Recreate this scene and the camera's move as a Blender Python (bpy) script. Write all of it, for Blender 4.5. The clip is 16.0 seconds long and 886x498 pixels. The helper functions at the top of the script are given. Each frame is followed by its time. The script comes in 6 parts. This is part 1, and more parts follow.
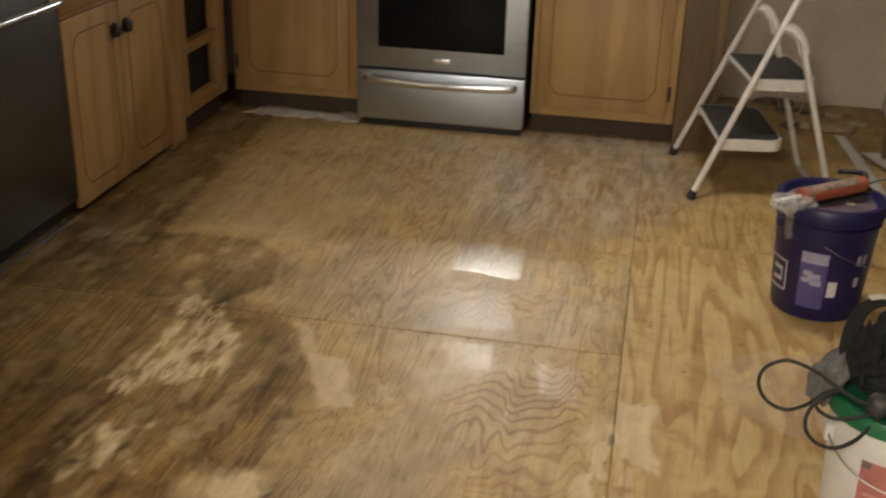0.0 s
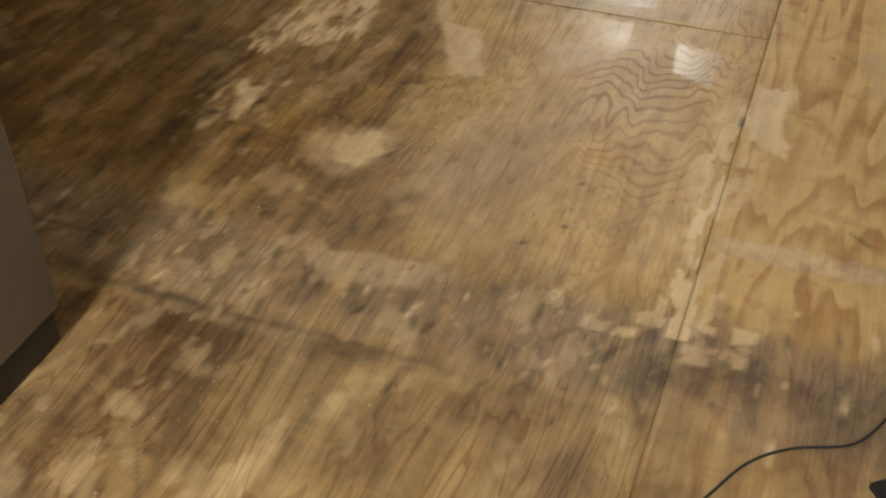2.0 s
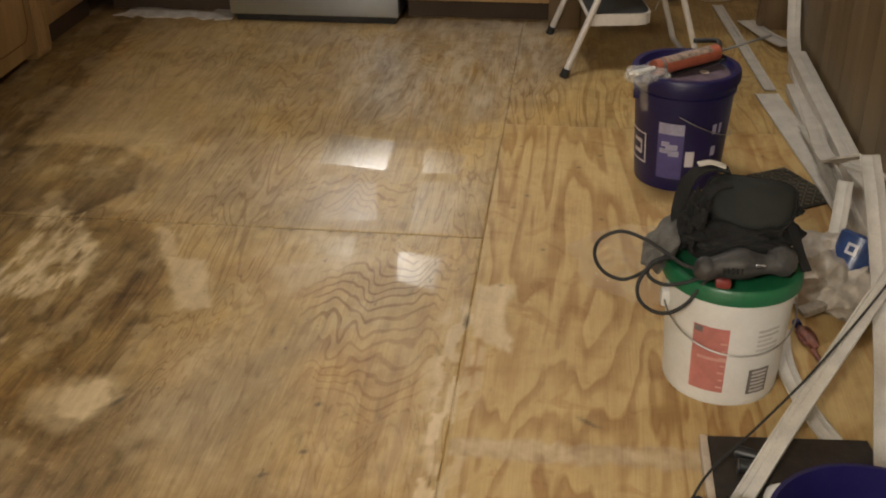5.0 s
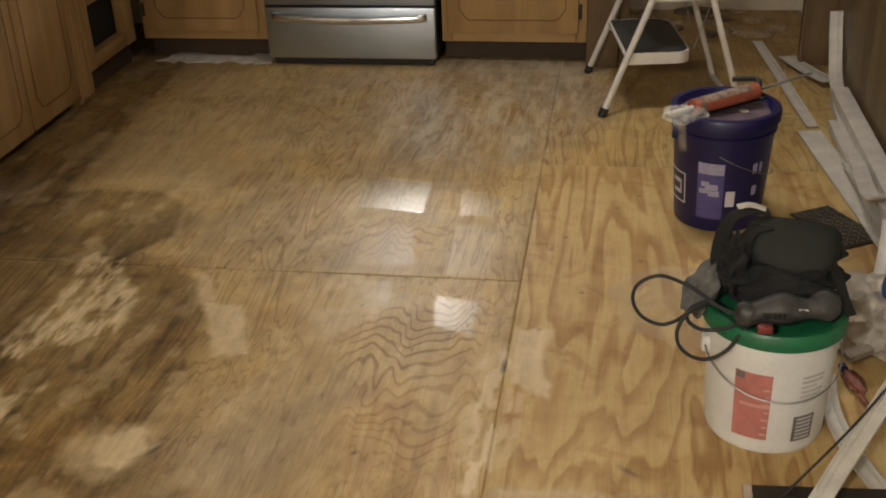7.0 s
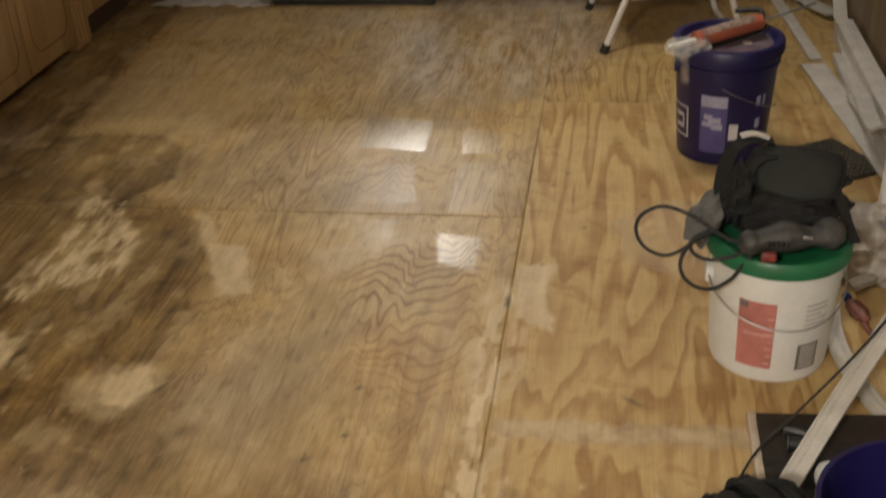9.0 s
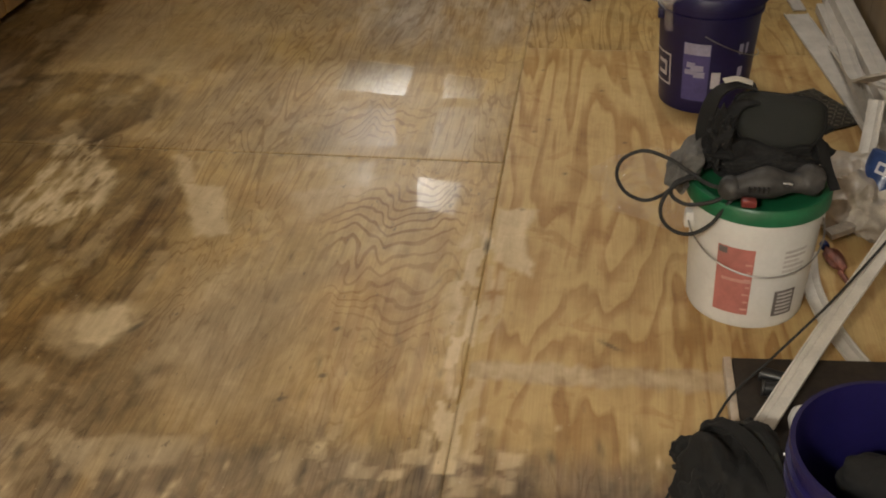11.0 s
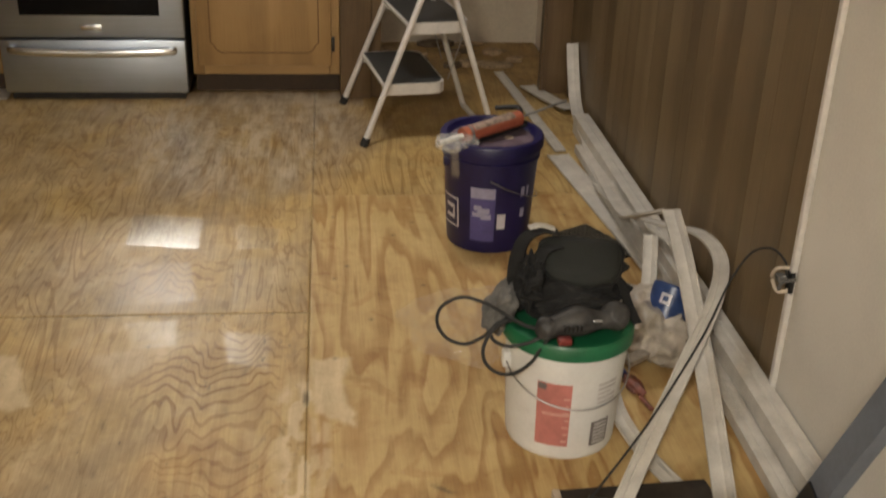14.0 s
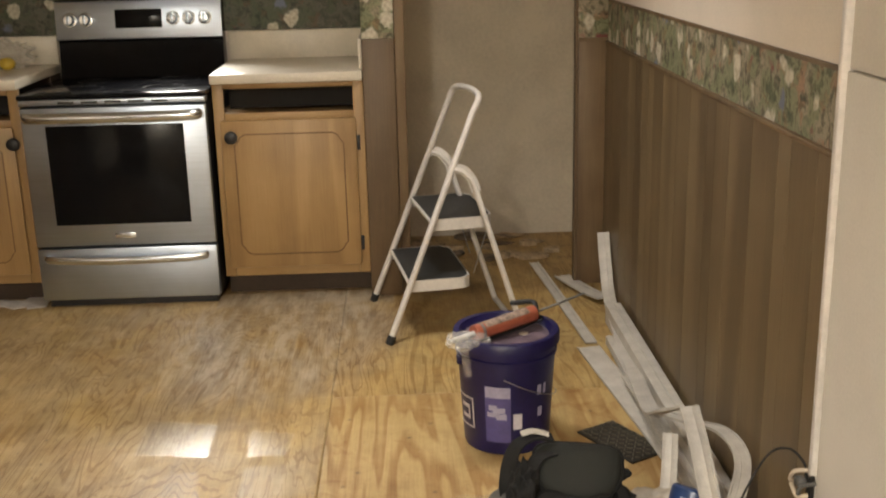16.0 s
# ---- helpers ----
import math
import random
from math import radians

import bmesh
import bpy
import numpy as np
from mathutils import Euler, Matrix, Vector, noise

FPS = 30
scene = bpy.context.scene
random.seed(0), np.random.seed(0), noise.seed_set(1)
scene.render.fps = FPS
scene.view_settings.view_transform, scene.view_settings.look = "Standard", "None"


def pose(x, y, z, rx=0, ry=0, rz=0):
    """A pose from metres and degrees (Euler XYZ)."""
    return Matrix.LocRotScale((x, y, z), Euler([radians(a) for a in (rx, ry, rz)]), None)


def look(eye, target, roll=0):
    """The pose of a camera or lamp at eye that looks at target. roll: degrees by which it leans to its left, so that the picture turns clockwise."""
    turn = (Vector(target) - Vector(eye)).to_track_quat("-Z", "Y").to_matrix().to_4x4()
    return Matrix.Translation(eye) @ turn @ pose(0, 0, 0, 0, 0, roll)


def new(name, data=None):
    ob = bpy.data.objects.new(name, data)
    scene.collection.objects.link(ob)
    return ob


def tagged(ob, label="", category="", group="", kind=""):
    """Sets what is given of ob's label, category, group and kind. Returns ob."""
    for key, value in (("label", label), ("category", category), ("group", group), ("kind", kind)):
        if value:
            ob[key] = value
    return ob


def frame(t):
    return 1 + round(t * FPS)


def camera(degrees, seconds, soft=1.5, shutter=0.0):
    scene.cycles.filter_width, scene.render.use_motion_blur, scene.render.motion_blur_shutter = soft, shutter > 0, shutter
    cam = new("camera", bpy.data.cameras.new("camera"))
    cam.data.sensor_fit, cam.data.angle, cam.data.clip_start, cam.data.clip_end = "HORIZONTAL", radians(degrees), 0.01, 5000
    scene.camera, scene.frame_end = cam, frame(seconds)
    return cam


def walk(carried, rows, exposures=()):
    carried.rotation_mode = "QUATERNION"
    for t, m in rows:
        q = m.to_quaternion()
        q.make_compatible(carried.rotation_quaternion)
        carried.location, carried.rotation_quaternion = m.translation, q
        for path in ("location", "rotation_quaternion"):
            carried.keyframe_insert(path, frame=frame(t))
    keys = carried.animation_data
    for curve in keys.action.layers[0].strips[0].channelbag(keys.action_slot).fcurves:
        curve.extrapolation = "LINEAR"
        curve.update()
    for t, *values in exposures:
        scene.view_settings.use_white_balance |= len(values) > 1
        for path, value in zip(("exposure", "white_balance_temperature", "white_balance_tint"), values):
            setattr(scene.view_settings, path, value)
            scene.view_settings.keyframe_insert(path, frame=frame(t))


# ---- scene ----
cam = camera(44.0, 16.0, soft=1.9, shutter=0.4)
PATH = [
    (0, (1.292, -4.635, 1.48), (0.951, -2.834, 0.682), 1.7),
    (0.5, (1.415, -4.644, 1.477), (0.879, -2.948, 0.564), 0.5),
    (1, (1.428, -4.624, 1.459), (0.827, -3.077, 0.343), -0.1),
    (1.5, (1.432, -4.624, 1.425), (0.849, -3.161, 0.192), -1.6),
    (2, (1.415, -4.643, 1.42), (0.856, -3.197, 0.156), -0.7),
    (2.5, (1.425, -4.637, 1.409), (0.885, -3.212, 0.114), -0.7),
    (3, (1.427, -4.646, 1.437), (0.925, -3.143, 0.217), -1.4),
    (3.5, (1.458, -4.642, 1.458), (1.155, -3.032, 0.311), -0.2),
    (4, (1.488, -4.629, 1.463), (1.311, -2.948, 0.394), -0.1),
    (6.5, (1.523, -4.572, 1.478), (1.225, -2.823, 0.554), -1.9),
    (7, (1.527, -4.568, 1.48), (1.229, -2.813, 0.568), -2.2),
    (7.5, (1.525, -4.558, 1.495), (1.226, -2.796, 0.599), -2.3),
    (8, (1.534, -4.573, 1.507), (1.258, -2.793, 0.64), -2.7),
    (8.5, (1.539, -4.581, 1.505), (1.273, -2.798, 0.639), -3.1),
    (9, (1.528, -4.575, 1.448), (1.228, -2.865, 0.454), -3.2),
    (9.5, (1.525, -4.579, 1.427), (1.229, -2.909, 0.368), -2.7),
    (12, (1.52, -4.577, 1.423), (1.311, -2.906, 0.344), -0.4),
    (12.5, (1.479, -4.567, 1.43), (1.319, -2.902, 0.335), 1.0),
    (13, (1.41, -4.57, 1.446), (1.374, -2.863, 0.405), 1.8),
    (13.5, (1.357, -4.59, 1.463), (1.441, -2.856, 0.47), 3.3),
    (14, (1.354, -4.598, 1.488), (1.556, -2.805, 0.626), 2.0),
    (14.5, (1.34, -4.62, 1.52), (1.532, -2.788, 0.741), 2.3),
    (15, (1.382, -4.609, 1.52), (1.543, -2.752, 0.795), 0.2),
    (15.5, (1.474, -4.558, 1.512), (1.588, -2.665, 0.874), -1.2),
    (16, (1.571, -4.513, 1.495), (1.632, -2.591, 0.947), -1.4),
]
walk(cam, [(t, look(e, g, r)) for t, e, g, r in PATH], exposures=[(0, 0.06), (0.6, 0.13), (1.5, 0.06), (4.0, -0.01), (7.0, -0.04), (9.5, -0.10), (12.0, -0.22), (13.0, -0.18), (14.0, 0.07), (15.0, 0.34), (16.0, 0.55)])

# ---- light ----
world = bpy.data.worlds.new("world")
scene.world = world
world.use_nodes = True
world.node_tree.nodes["Background"].inputs[0].default_value = (0.9, 0.95, 1.0, 1)
world.node_tree.nodes["Background"].inputs[1].default_value = 0.05


def area_lamp(name, m, sx, sy, watts, colour, spread=180):
    d = bpy.data.lights.new(name, "AREA")
    d.shape, d.size, d.size_y, d.energy, d.color = "RECTANGLE", sx, sy, watts, colour
    d.spread = math.radians(spread)
    ob = new(name, d)
    ob.matrix_world = m
    return ob


# added fill light over the kitchen, narrowed to spare the left cabinets
area_lamp("kitchen_fill_light", pose(1.45, -1.15, 2.33), 0.5, 0.5, 7.5, (1.0, 0.95, 0.88), 108)
area_lamp("dining_lamp_light", pose(0.70, -5.85, 2.33), 0.30, 0.30, 113, (1.0, 0.945, 0.82))
# hood lamp, tilted into the room so that the floor sealer glints
area_lamp("hood_lamp_light", pose(0.55, 0.58, 1.325, -64), 0.30, 0.07, 4.0, (1.0, 0.965, 0.90), 100)


# ---- materials ----
class Nodes:
    """A small writer of node trees."""

    def __init__(self, name):
        self.m = bpy.data.materials.new(name)
        self.m.use_nodes = True
        self.t = self.m.node_tree
        self.b = self.t.nodes["Principled BSDF"]

    def put(self, sock, v):
        if hasattr(v, "node"):
            self.t.links.new(v, sock)
        elif isinstance(v, (tuple, list)) and len(v) == 3 and sock.type == "RGBA":
            sock.default_value = (*v, 1)
        else:
            sock.default_value = v

    def node(self, kind, out=0, props=(), **ins):
        n = self.t.nodes.new(kind)
        if "operation" in dict(props):
            n.operation = props["operation"]
        if "attribute_name" in dict(props):
            n.attribute_name = props["attribute_name"]
        for k, v in ins.items():
            self.put(n.inputs[int(k[1:])] if k[0] == "i" and k[1:].isdigit() else n.inputs[k], v)
        return n.outputs[out]

    def coord(self):
        return self.node("ShaderNodeTexCoord", 3)

    def shifted(self, scale, spread=7.0):
        """Object coordinates, stretched, with a shift of its own for each object."""
        r = self.node("ShaderNodeObjectInfo", 5)
        off = self.node("ShaderNodeVectorMath", 0, {"operation": "SCALE"}, i0=(spread, spread * 1.7, spread * 0.6))
        self.put(off.node.inputs["Scale"], r)
        v = self.node("ShaderNodeVectorMath", 0, {"operation": "ADD"}, i0=self.coord(), i1=off)
        return self.node("ShaderNodeVectorMath", 0, {"operation": "MULTIPLY"}, i0=v, i1=scale)

    def noise(self, vec, scale=1.0, detail=3.0, rough=0.5, distort=0.0):
        return self.node("ShaderNodeTexNoise", 0, Vector=vec, Scale=scale, Detail=detail, Roughness=rough, Distortion=distort)

    def math(self, op, a, b=0.0, c=0.0):
        return self.node("ShaderNodeMath", 0, {"operation": op}, i0=a, i1=b, i2=c)

    def ramp(self, fac, stops):
        n = self.t.nodes.new("ShaderNodeValToRGB")
        e = n.color_ramp.elements
        while len(e) < len(stops):
            e.new(0.5)
        for k, (p, c) in zip(e, stops):
            k.position, k.color = p, ((*c, 1) if isinstance(c, (tuple, list)) else (c, c, c, 1))
        self.put(n.inputs[0], fac)
        return n.outputs[0]

    def mix(self, fac, a, b, kind="MIX"):
        n = self.t.nodes.new("ShaderNodeMix")
        n.data_type, n.blend_type = "RGBA", kind
        for k, v in ((0, fac), (6, a), (7, b)):
            self.put(n.inputs[k], v)
        return n.outputs[2]

    def bump(self, height, strength=0.3, distance=0.002):
        n = self.t.nodes.new("ShaderNodeBump")
        n.inputs["Strength"].default_value, n.inputs["Distance"].default_value = strength, distance
        self.put(n.inputs["Height"], height)
        self.put(self.b.inputs["Normal"], n.outputs[0])

    def done(self, **ins):
        for k, v in ins.items():
            self.put(self.b.inputs[k.replace("_", " ")], v)
        return self.m


def plain(name, colour, rough=0.5, metal=0.0, vary=0.12, scale=14.0, bump=0.15, fine=90.0, **more):
    """Paint, plastic, cloth and the like: a colour with blotches, smudged gloss and fine relief."""
    n = Nodes(name)
    v = n.shifted((1, 1, 1))
    big = n.noise(v, scale, 4, 0.6)
    small = n.noise(v, fine, 2, 0.6)
    dark = tuple(c * (1 - 2.2 * vary) for c in colour)
    light = tuple(min(1, c * (1 + vary)) for c in colour)
    col = n.ramp(n.math("MULTIPLY_ADD", small, 0.3, n.math("MULTIPLY", big, 0.7)), [(0.3, dark), (0.62, light)])
    n.bump(n.math("ADD", small, big), bump)
    r = n.math("MULTIPLY_ADD", big, 0.25, rough - 0.12)
    return n.done(Base_Color=col, Roughness=r, Metallic=metal, **more)


def timber(name, dark, mid, light, axis=2, rough=0.42, line=38.0, across=5.0, coat=0.0, vary=0.0):
    """Varnished wood with the grain along one axis."""
    n = Nodes(name)
    long = [across, across, across]
    long[axis] = across * 0.09
    v = n.shifted(tuple(long))
    rings = n.noise(v, 1.0, 2, 0.45, 0.35)
    wave = n.math("SINE", n.math("MULTIPLY", rings, line))
    fib = [240.0, 240.0, 240.0]
    fib[axis] = 5.0
    fibre = n.noise(n.shifted(tuple(fib)), 1.0, 2, 0.6)
    blot = n.noise(n.shifted((1, 1, 1)), 3.0, 4, 0.6)
    f = n.math("MULTIPLY_ADD", wave, 0.12, n.math("MULTIPLY_ADD", fibre, 0.35, n.math("MULTIPLY", blot, 0.65)))
    f = n.math("ADD", f, n.math("MULTIPLY_ADD", n.node("ShaderNodeObjectInfo", 5), vary, -0.5 * vary))
    col = n.ramp(f, [(0.28, dark), (0.5, mid), (0.72, light)])
    n.bump(n.math("ADD", fibre, n.math("MULTIPLY", wave, 0.3)), 0.18, 0.001)
    return n.done(Base_Color=col, Roughness=n.math("MULTIPLY_ADD", blot, 0.2, rough - 0.1), Coat_Weight=coat, Coat_Roughness=0.25)


def plywood_material():
    """Bare fir plywood; the sheet's own masks say where it is stained, shaded, worn grey, patched or sealed."""
    n = Nodes("fir_plywood")
    masks = n.node("ShaderNodeAttribute", 0, {"attribute_name": "masks"})
    sep = n.node("ShaderNodeSeparateColor", 0, i0=masks).node
    stain_shade, grey, pale, white = sep.outputs[0], sep.outputs[1], sep.outputs[2], masks.node.outputs["Alpha"]
    more = n.node("ShaderNodeAttribute", 0, {"attribute_name": "more"})
    sep2 = n.node("ShaderNodeSeparateColor", 0, i0=more).node
    seal, fresh, black, wavy = sep2.outputs[0], sep2.outputs[1], sep2.outputs[2], more.node.outputs["Alpha"]
    # close rings of old fir: thin dark late wood on a pale ground
    rings = n.noise(n.shifted((5.6, 0.95, 1.0), 9.0), 1.0, 3.6, 0.54, 0.60)
    figure = n.ramp(n.noise(n.shifted((2.4, 1.2, 1.0), 6.0), 1.0, 2.0), [(0.36, 0.30), (0.60, 1.0)])
    wave = n.math("MULTIPLY_ADD", n.ramp(n.math("FRACT", n.math("MULTIPLY", rings, 17.0)), [(0.0, 0.15), (0.30, 0.0), (0.80, 0.75), (0.93, 1.0), (1.0, 0.15)]), 2.0, -1.0)
    # cross-running wavy figure
    xyz = n.node("ShaderNodeSeparateXYZ", 0, i0=n.coord()).node
    drift = n.noise(n.shifted((8.0, 2.2, 1.0), 5.0), 1.0, 1.8, 0.5, 0.4)
    slow = n.noise(n.shifted((2.2, 1.6, 1.0), 5.0), 1.0, 1.5, 0.5, 0.3)
    cross = n.math("FRACT", n.math("ADD", n.math("MULTIPLY", xyz.outputs[1], 19.0), n.math("ADD", n.math("MULTIPLY", drift, 9.0), n.math("MULTIPLY", slow, 6.0))))
    cross = n.math("MULTIPLY_ADD", n.ramp(cross, [(0.0, 0.2), (0.14, 0.0), (0.45, 0.10), (0.75, 0.8), (0.92, 1.0), (1.0, 0.2)]), 2.0, -1.0)
    wave = n.math("ADD", n.math("MULTIPLY", wave, n.math("SUBTRACT", 1.0, wavy)), n.math("MULTIPLY", cross, wavy))
    line = n.math("MULTIPLY", n.ramp(wave, [(0.05, 0.0), (0.45, 1.0)]), n.math("MAXIMUM", figure, wavy))
    # broad flame figure of the newer sheet
    flame = n.noise(n.shifted((3.6, 0.50, 1.0), 4.0), 1.0, 3.6, 0.52, 0.34)
    flame = n.math("FRACT", n.math("MULTIPLY", flame, 13.5))
    fibre = n.noise(n.shifted((190.0, 7.0, 1.0)), 1.0, 3, 0.65)
    streak = n.noise(n.shifted((24.0, 2.2, 1.0)), 1.0, 4, 0.65)
    blot = n.noise(n.coord(), 2.6, 5, 0.68)
    cloud = n.noise(n.coord(), 9.0, 5, 0.72, 0.5)
    tint = n.noise(n.coord(), 4.0, 3, 0.55, 0.8)
    tone = n.math("MULTIPLY_ADD", fibre, 0.22, n.math("MULTIPLY_ADD", streak, 0.22, n.math("MULTIPLY_ADD", cloud, 0.32, n.math("MULTIPLY", blot, 0.24))))
    wood = n.ramp(tone, [(0.34, (0.238, 0.154, 0.057)), (0.46, (0.388, 0.264, 0.103)), (0.56, (0.505, 0.364, 0.156)), (0.68, (0.60, 0.455, 0.218))])
    wood = n.mix(n.ramp(tint, [(0.42, 0.0), (0.62, 0.45)]), wood, n.mix(1.0, wood, (1.10, 0.98, 0.78), "MULTIPLY"))
    wood = n.mix(n.math("MULTIPLY", line, n.math("MULTIPLY_ADD", wavy, 0.30, 0.62)), wood, n.mix(1.0, wood, (0.58, 0.45, 0.30), "MULTIPLY"))
    new_wood = n.ramp(tone, [(0.34, (0.345, 0.220, 0.083)), (0.48, (0.487, 0.340, 0.144)), (0.62, (0.592, 0.436, 0.204))])
    band = n.math("MULTIPLY", n.ramp(flame, [(0.0, 0.5), (0.08, 0.0), (0.48, 0.10), (0.72, 0.75), (0.94, 1.0), (1.0, 0.5)]), n.ramp(tint, [(0.36, 0.55), (0.52, 1.0)]))
    new_wood = n.mix(n.math("MULTIPLY", band, 0.92), new_wood, n.mix(1.0, new_wood, (0.64, 0.48, 0.33), "MULTIPLY"))
    new_wood = n.mix(n.ramp(n.noise(n.coord(), 7.0, 3, 0.6, 1.2), [(0.57, 0.0), (0.64, 0.55)]), new_wood, n.mix(1.0, new_wood, (0.78, 0.64, 0.50), "MULTIPLY"))
    col = n.mix(fresh, wood, new_wood)
    worn = n.ramp(n.math("MULTIPLY_ADD", fibre, 0.4, n.math("MULTIPLY_ADD", streak, 0.35, n.math("MULTIPLY", cloud, 0.25))), [(0.34, (0.165, 0.126, 0.092)), (0.64, (0.405, 0.330, 0.258))])
    worn = n.mix(n.math("MULTIPLY", line, 0.85), worn, n.mix(1.0, worn, (0.56, 0.46, 0.36), "MULTIPLY"))
    col = n.mix(n.math("MULTIPLY", grey, 0.78), col, worn)
    shade = n.ramp(n.math("MULTIPLY_ADD", streak, 0.5, n.math("MULTIPLY", cloud, 0.5)), [(0.36, (0.19, 0.155, 0.115)), (0.62, (0.56, 0.485, 0.38))])
    col = n.mix(stain_shade, col, n.mix(1.0, col, shade, "MULTIPLY"))
    col = n.mix(pale, col, n.ramp(n.math("MULTIPLY_ADD", streak, 0.5, n.math("MULTIPLY", cloud, 0.5)), [(0.36, (0.47, 0.355, 0.20)), (0.60, (0.71, 0.575, 0.37))]))
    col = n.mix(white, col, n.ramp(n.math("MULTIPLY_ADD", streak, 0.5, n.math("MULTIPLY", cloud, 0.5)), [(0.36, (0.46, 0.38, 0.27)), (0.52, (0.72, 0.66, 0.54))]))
    col = n.mix(black, col, (0.03, 0.022, 0.015))
    fleck = n.ramp(n.noise(n.coord(), 70.0, 2, 0.5), [(0.70, 0.0), (0.77, 1.0)])
    col = n.mix(n.math("MULTIPLY", fleck, 0.36), col, (0.54, 0.46, 0.35))
    scuff = n.ramp(n.noise(n.shifted((60.0, 24.0, 1.0), 3.0), 1.0, 3, 0.6), [(0.66, 0.0), (0.74, 0.55)])
    col = n.mix(n.math("MULTIPLY", scuff, n.math("SUBTRACT", 1.0, n.math("MULTIPLY", fresh, 0.7))), col, (0.085, 0.062, 0.042))
    n.bump(n.math("ADD", n.math("MULTIPLY", wave, 0.2), n.math("ADD", fibre, streak)), 0.16, 0.0010)
    lumpy = n.t.nodes.new("ShaderNodeBump")
    lumpy.inputs["Strength"].default_value, lumpy.inputs["Distance"].default_value = 0.30, 0.0022
    n.put(lumpy.inputs["Height"], n.math("ADD", n.math("MULTIPLY", wave, 0.10), n.math("ADD", n.noise(n.coord(), 38.0, 3, 0.6), n.math("MULTIPLY", streak, 0.4))))
    n.put(n.b.inputs["Coat Normal"], lumpy.outputs[0])
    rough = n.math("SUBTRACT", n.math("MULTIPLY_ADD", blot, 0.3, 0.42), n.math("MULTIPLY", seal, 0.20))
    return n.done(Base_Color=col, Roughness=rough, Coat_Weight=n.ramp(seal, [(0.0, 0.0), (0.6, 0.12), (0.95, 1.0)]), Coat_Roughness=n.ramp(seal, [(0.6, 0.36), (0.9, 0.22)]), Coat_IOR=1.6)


def paper_material(name, ground, blooms):
    """Faded floral wallpaper border: leaves, pale blooms and a few reds on sage."""
    n = Nodes(name)
    v = n.coord()
    w = n.node("ShaderNodeVectorMath", 0, {"operation": "MULTIPLY_ADD"}, i0=n.node("ShaderNodeTexNoise", 1, Vector=v, Scale=18.0, Detail=3.0), i1=(0.07, 0.07, 0.07), i2=v)
    leaf = n.noise(w, 26.0, 4, 0.65)
    col = n.ramp(leaf, list(zip((0.34, 0.44, 0.54, 0.68), ground)))
    green = n.ramp(n.noise(w, 13.0, 2, 0.5), [(0.46, 0.0), (0.56, 0.75)])
    col = n.mix(green, col, n.mix(1.0, col, (0.62, 0.82, 0.62), "MULTIPLY"))
    rose = n.ramp(n.noise(n.node("ShaderNodeVectorMath", 0, {"operation": "ADD"}, i0=w, i1=(3.1, 1.7, 5.3)), 15.0, 2, 0.5), [(0.58, 0.0), (0.64, 0.7)])
    col = n.mix(rose, col, n.mix(1.0, col, (1.15, 0.70, 0.60), "MULTIPLY"))
    spot = n.node("ShaderNodeTexVoronoi", 0, Vector=w, Scale=12.0)
    hue = n.node("ShaderNodeTexVoronoi", 1, Vector=w, Scale=12.0)
    pick = n.node("ShaderNodeSeparateColor", 0, i0=hue)
    petal = n.ramp(n.noise(v, 60.0, 2, 0.6), [(0.35, (0.50, 0.45, 0.35)), (0.6, (0.74, 0.70, 0.60))])
    bloom = n.math("MULTIPLY", n.ramp(spot, [(0.34, 1.0), (0.46, 0.0)]), n.math("LESS_THAN", pick, blooms))
    col = n.mix(n.math("MULTIPLY", bloom, 0.85), col, petal)
    red = n.math("MULTIPLY", n.ramp(spot, [(0.30, 1.0), (0.42, 0.0)]), n.math("GREATER_THAN", pick, 0.86))
    col = n.mix(red, col, (0.20, 0.055, 0.05))
    blue = n.math("MULTIPLY", n.ramp(spot, [(0.24, 1.0), (0.34, 0.0)]), n.math("COMPARE", pick, 0.6, 0.06))
    col = n.mix(blue, col, (0.15, 0.17, 0.25))
    n.bump(leaf, 0.08)
    return n.done(Base_Color=col, Roughness=0.6)


def steel_material(name, colour=(0.47, 0.54, 0.65), rough=0.33, axis=0):
    n = Nodes(name)
    s = [260.0, 260.0, 260.0]
    s[axis] = 3.0
    brush = n.noise(n.shifted(tuple(s)), 1.0, 2, 0.6)
    smear = n.noise(n.shifted((1, 1, 1)), 5.0, 4, 0.6)
    n.bump(brush, 0.05, 0.0006)
    col = n.ramp(n.math("MULTIPLY_ADD", brush, 0.5, n.math("MULTIPLY", smear, 0.5)), [(0.3, tuple(c * 0.85 for c in colour)), (0.7, tuple(min(1, c * 1.1) for c in colour))])
    return n.done(Base_Color=col, Metallic=1.0, Roughness=n.math("MULTIPLY_ADD", smear, 0.15, rough - 0.05))


def film_material(name, colour, alpha=0.4, rough=0.2):
    """Thin crumpled plastic film."""
    n = Nodes(name)
    crease = n.noise(n.coord(), 45.0, 3, 0.6)
    n.bump(crease, 0.6, 0.004)
    return n.done(Base_Color=colour, Roughness=rough, Alpha=n.math("MULTIPLY_ADD", crease, 0.5, alpha - 0.25), Specular_IOR_Level=0.7)


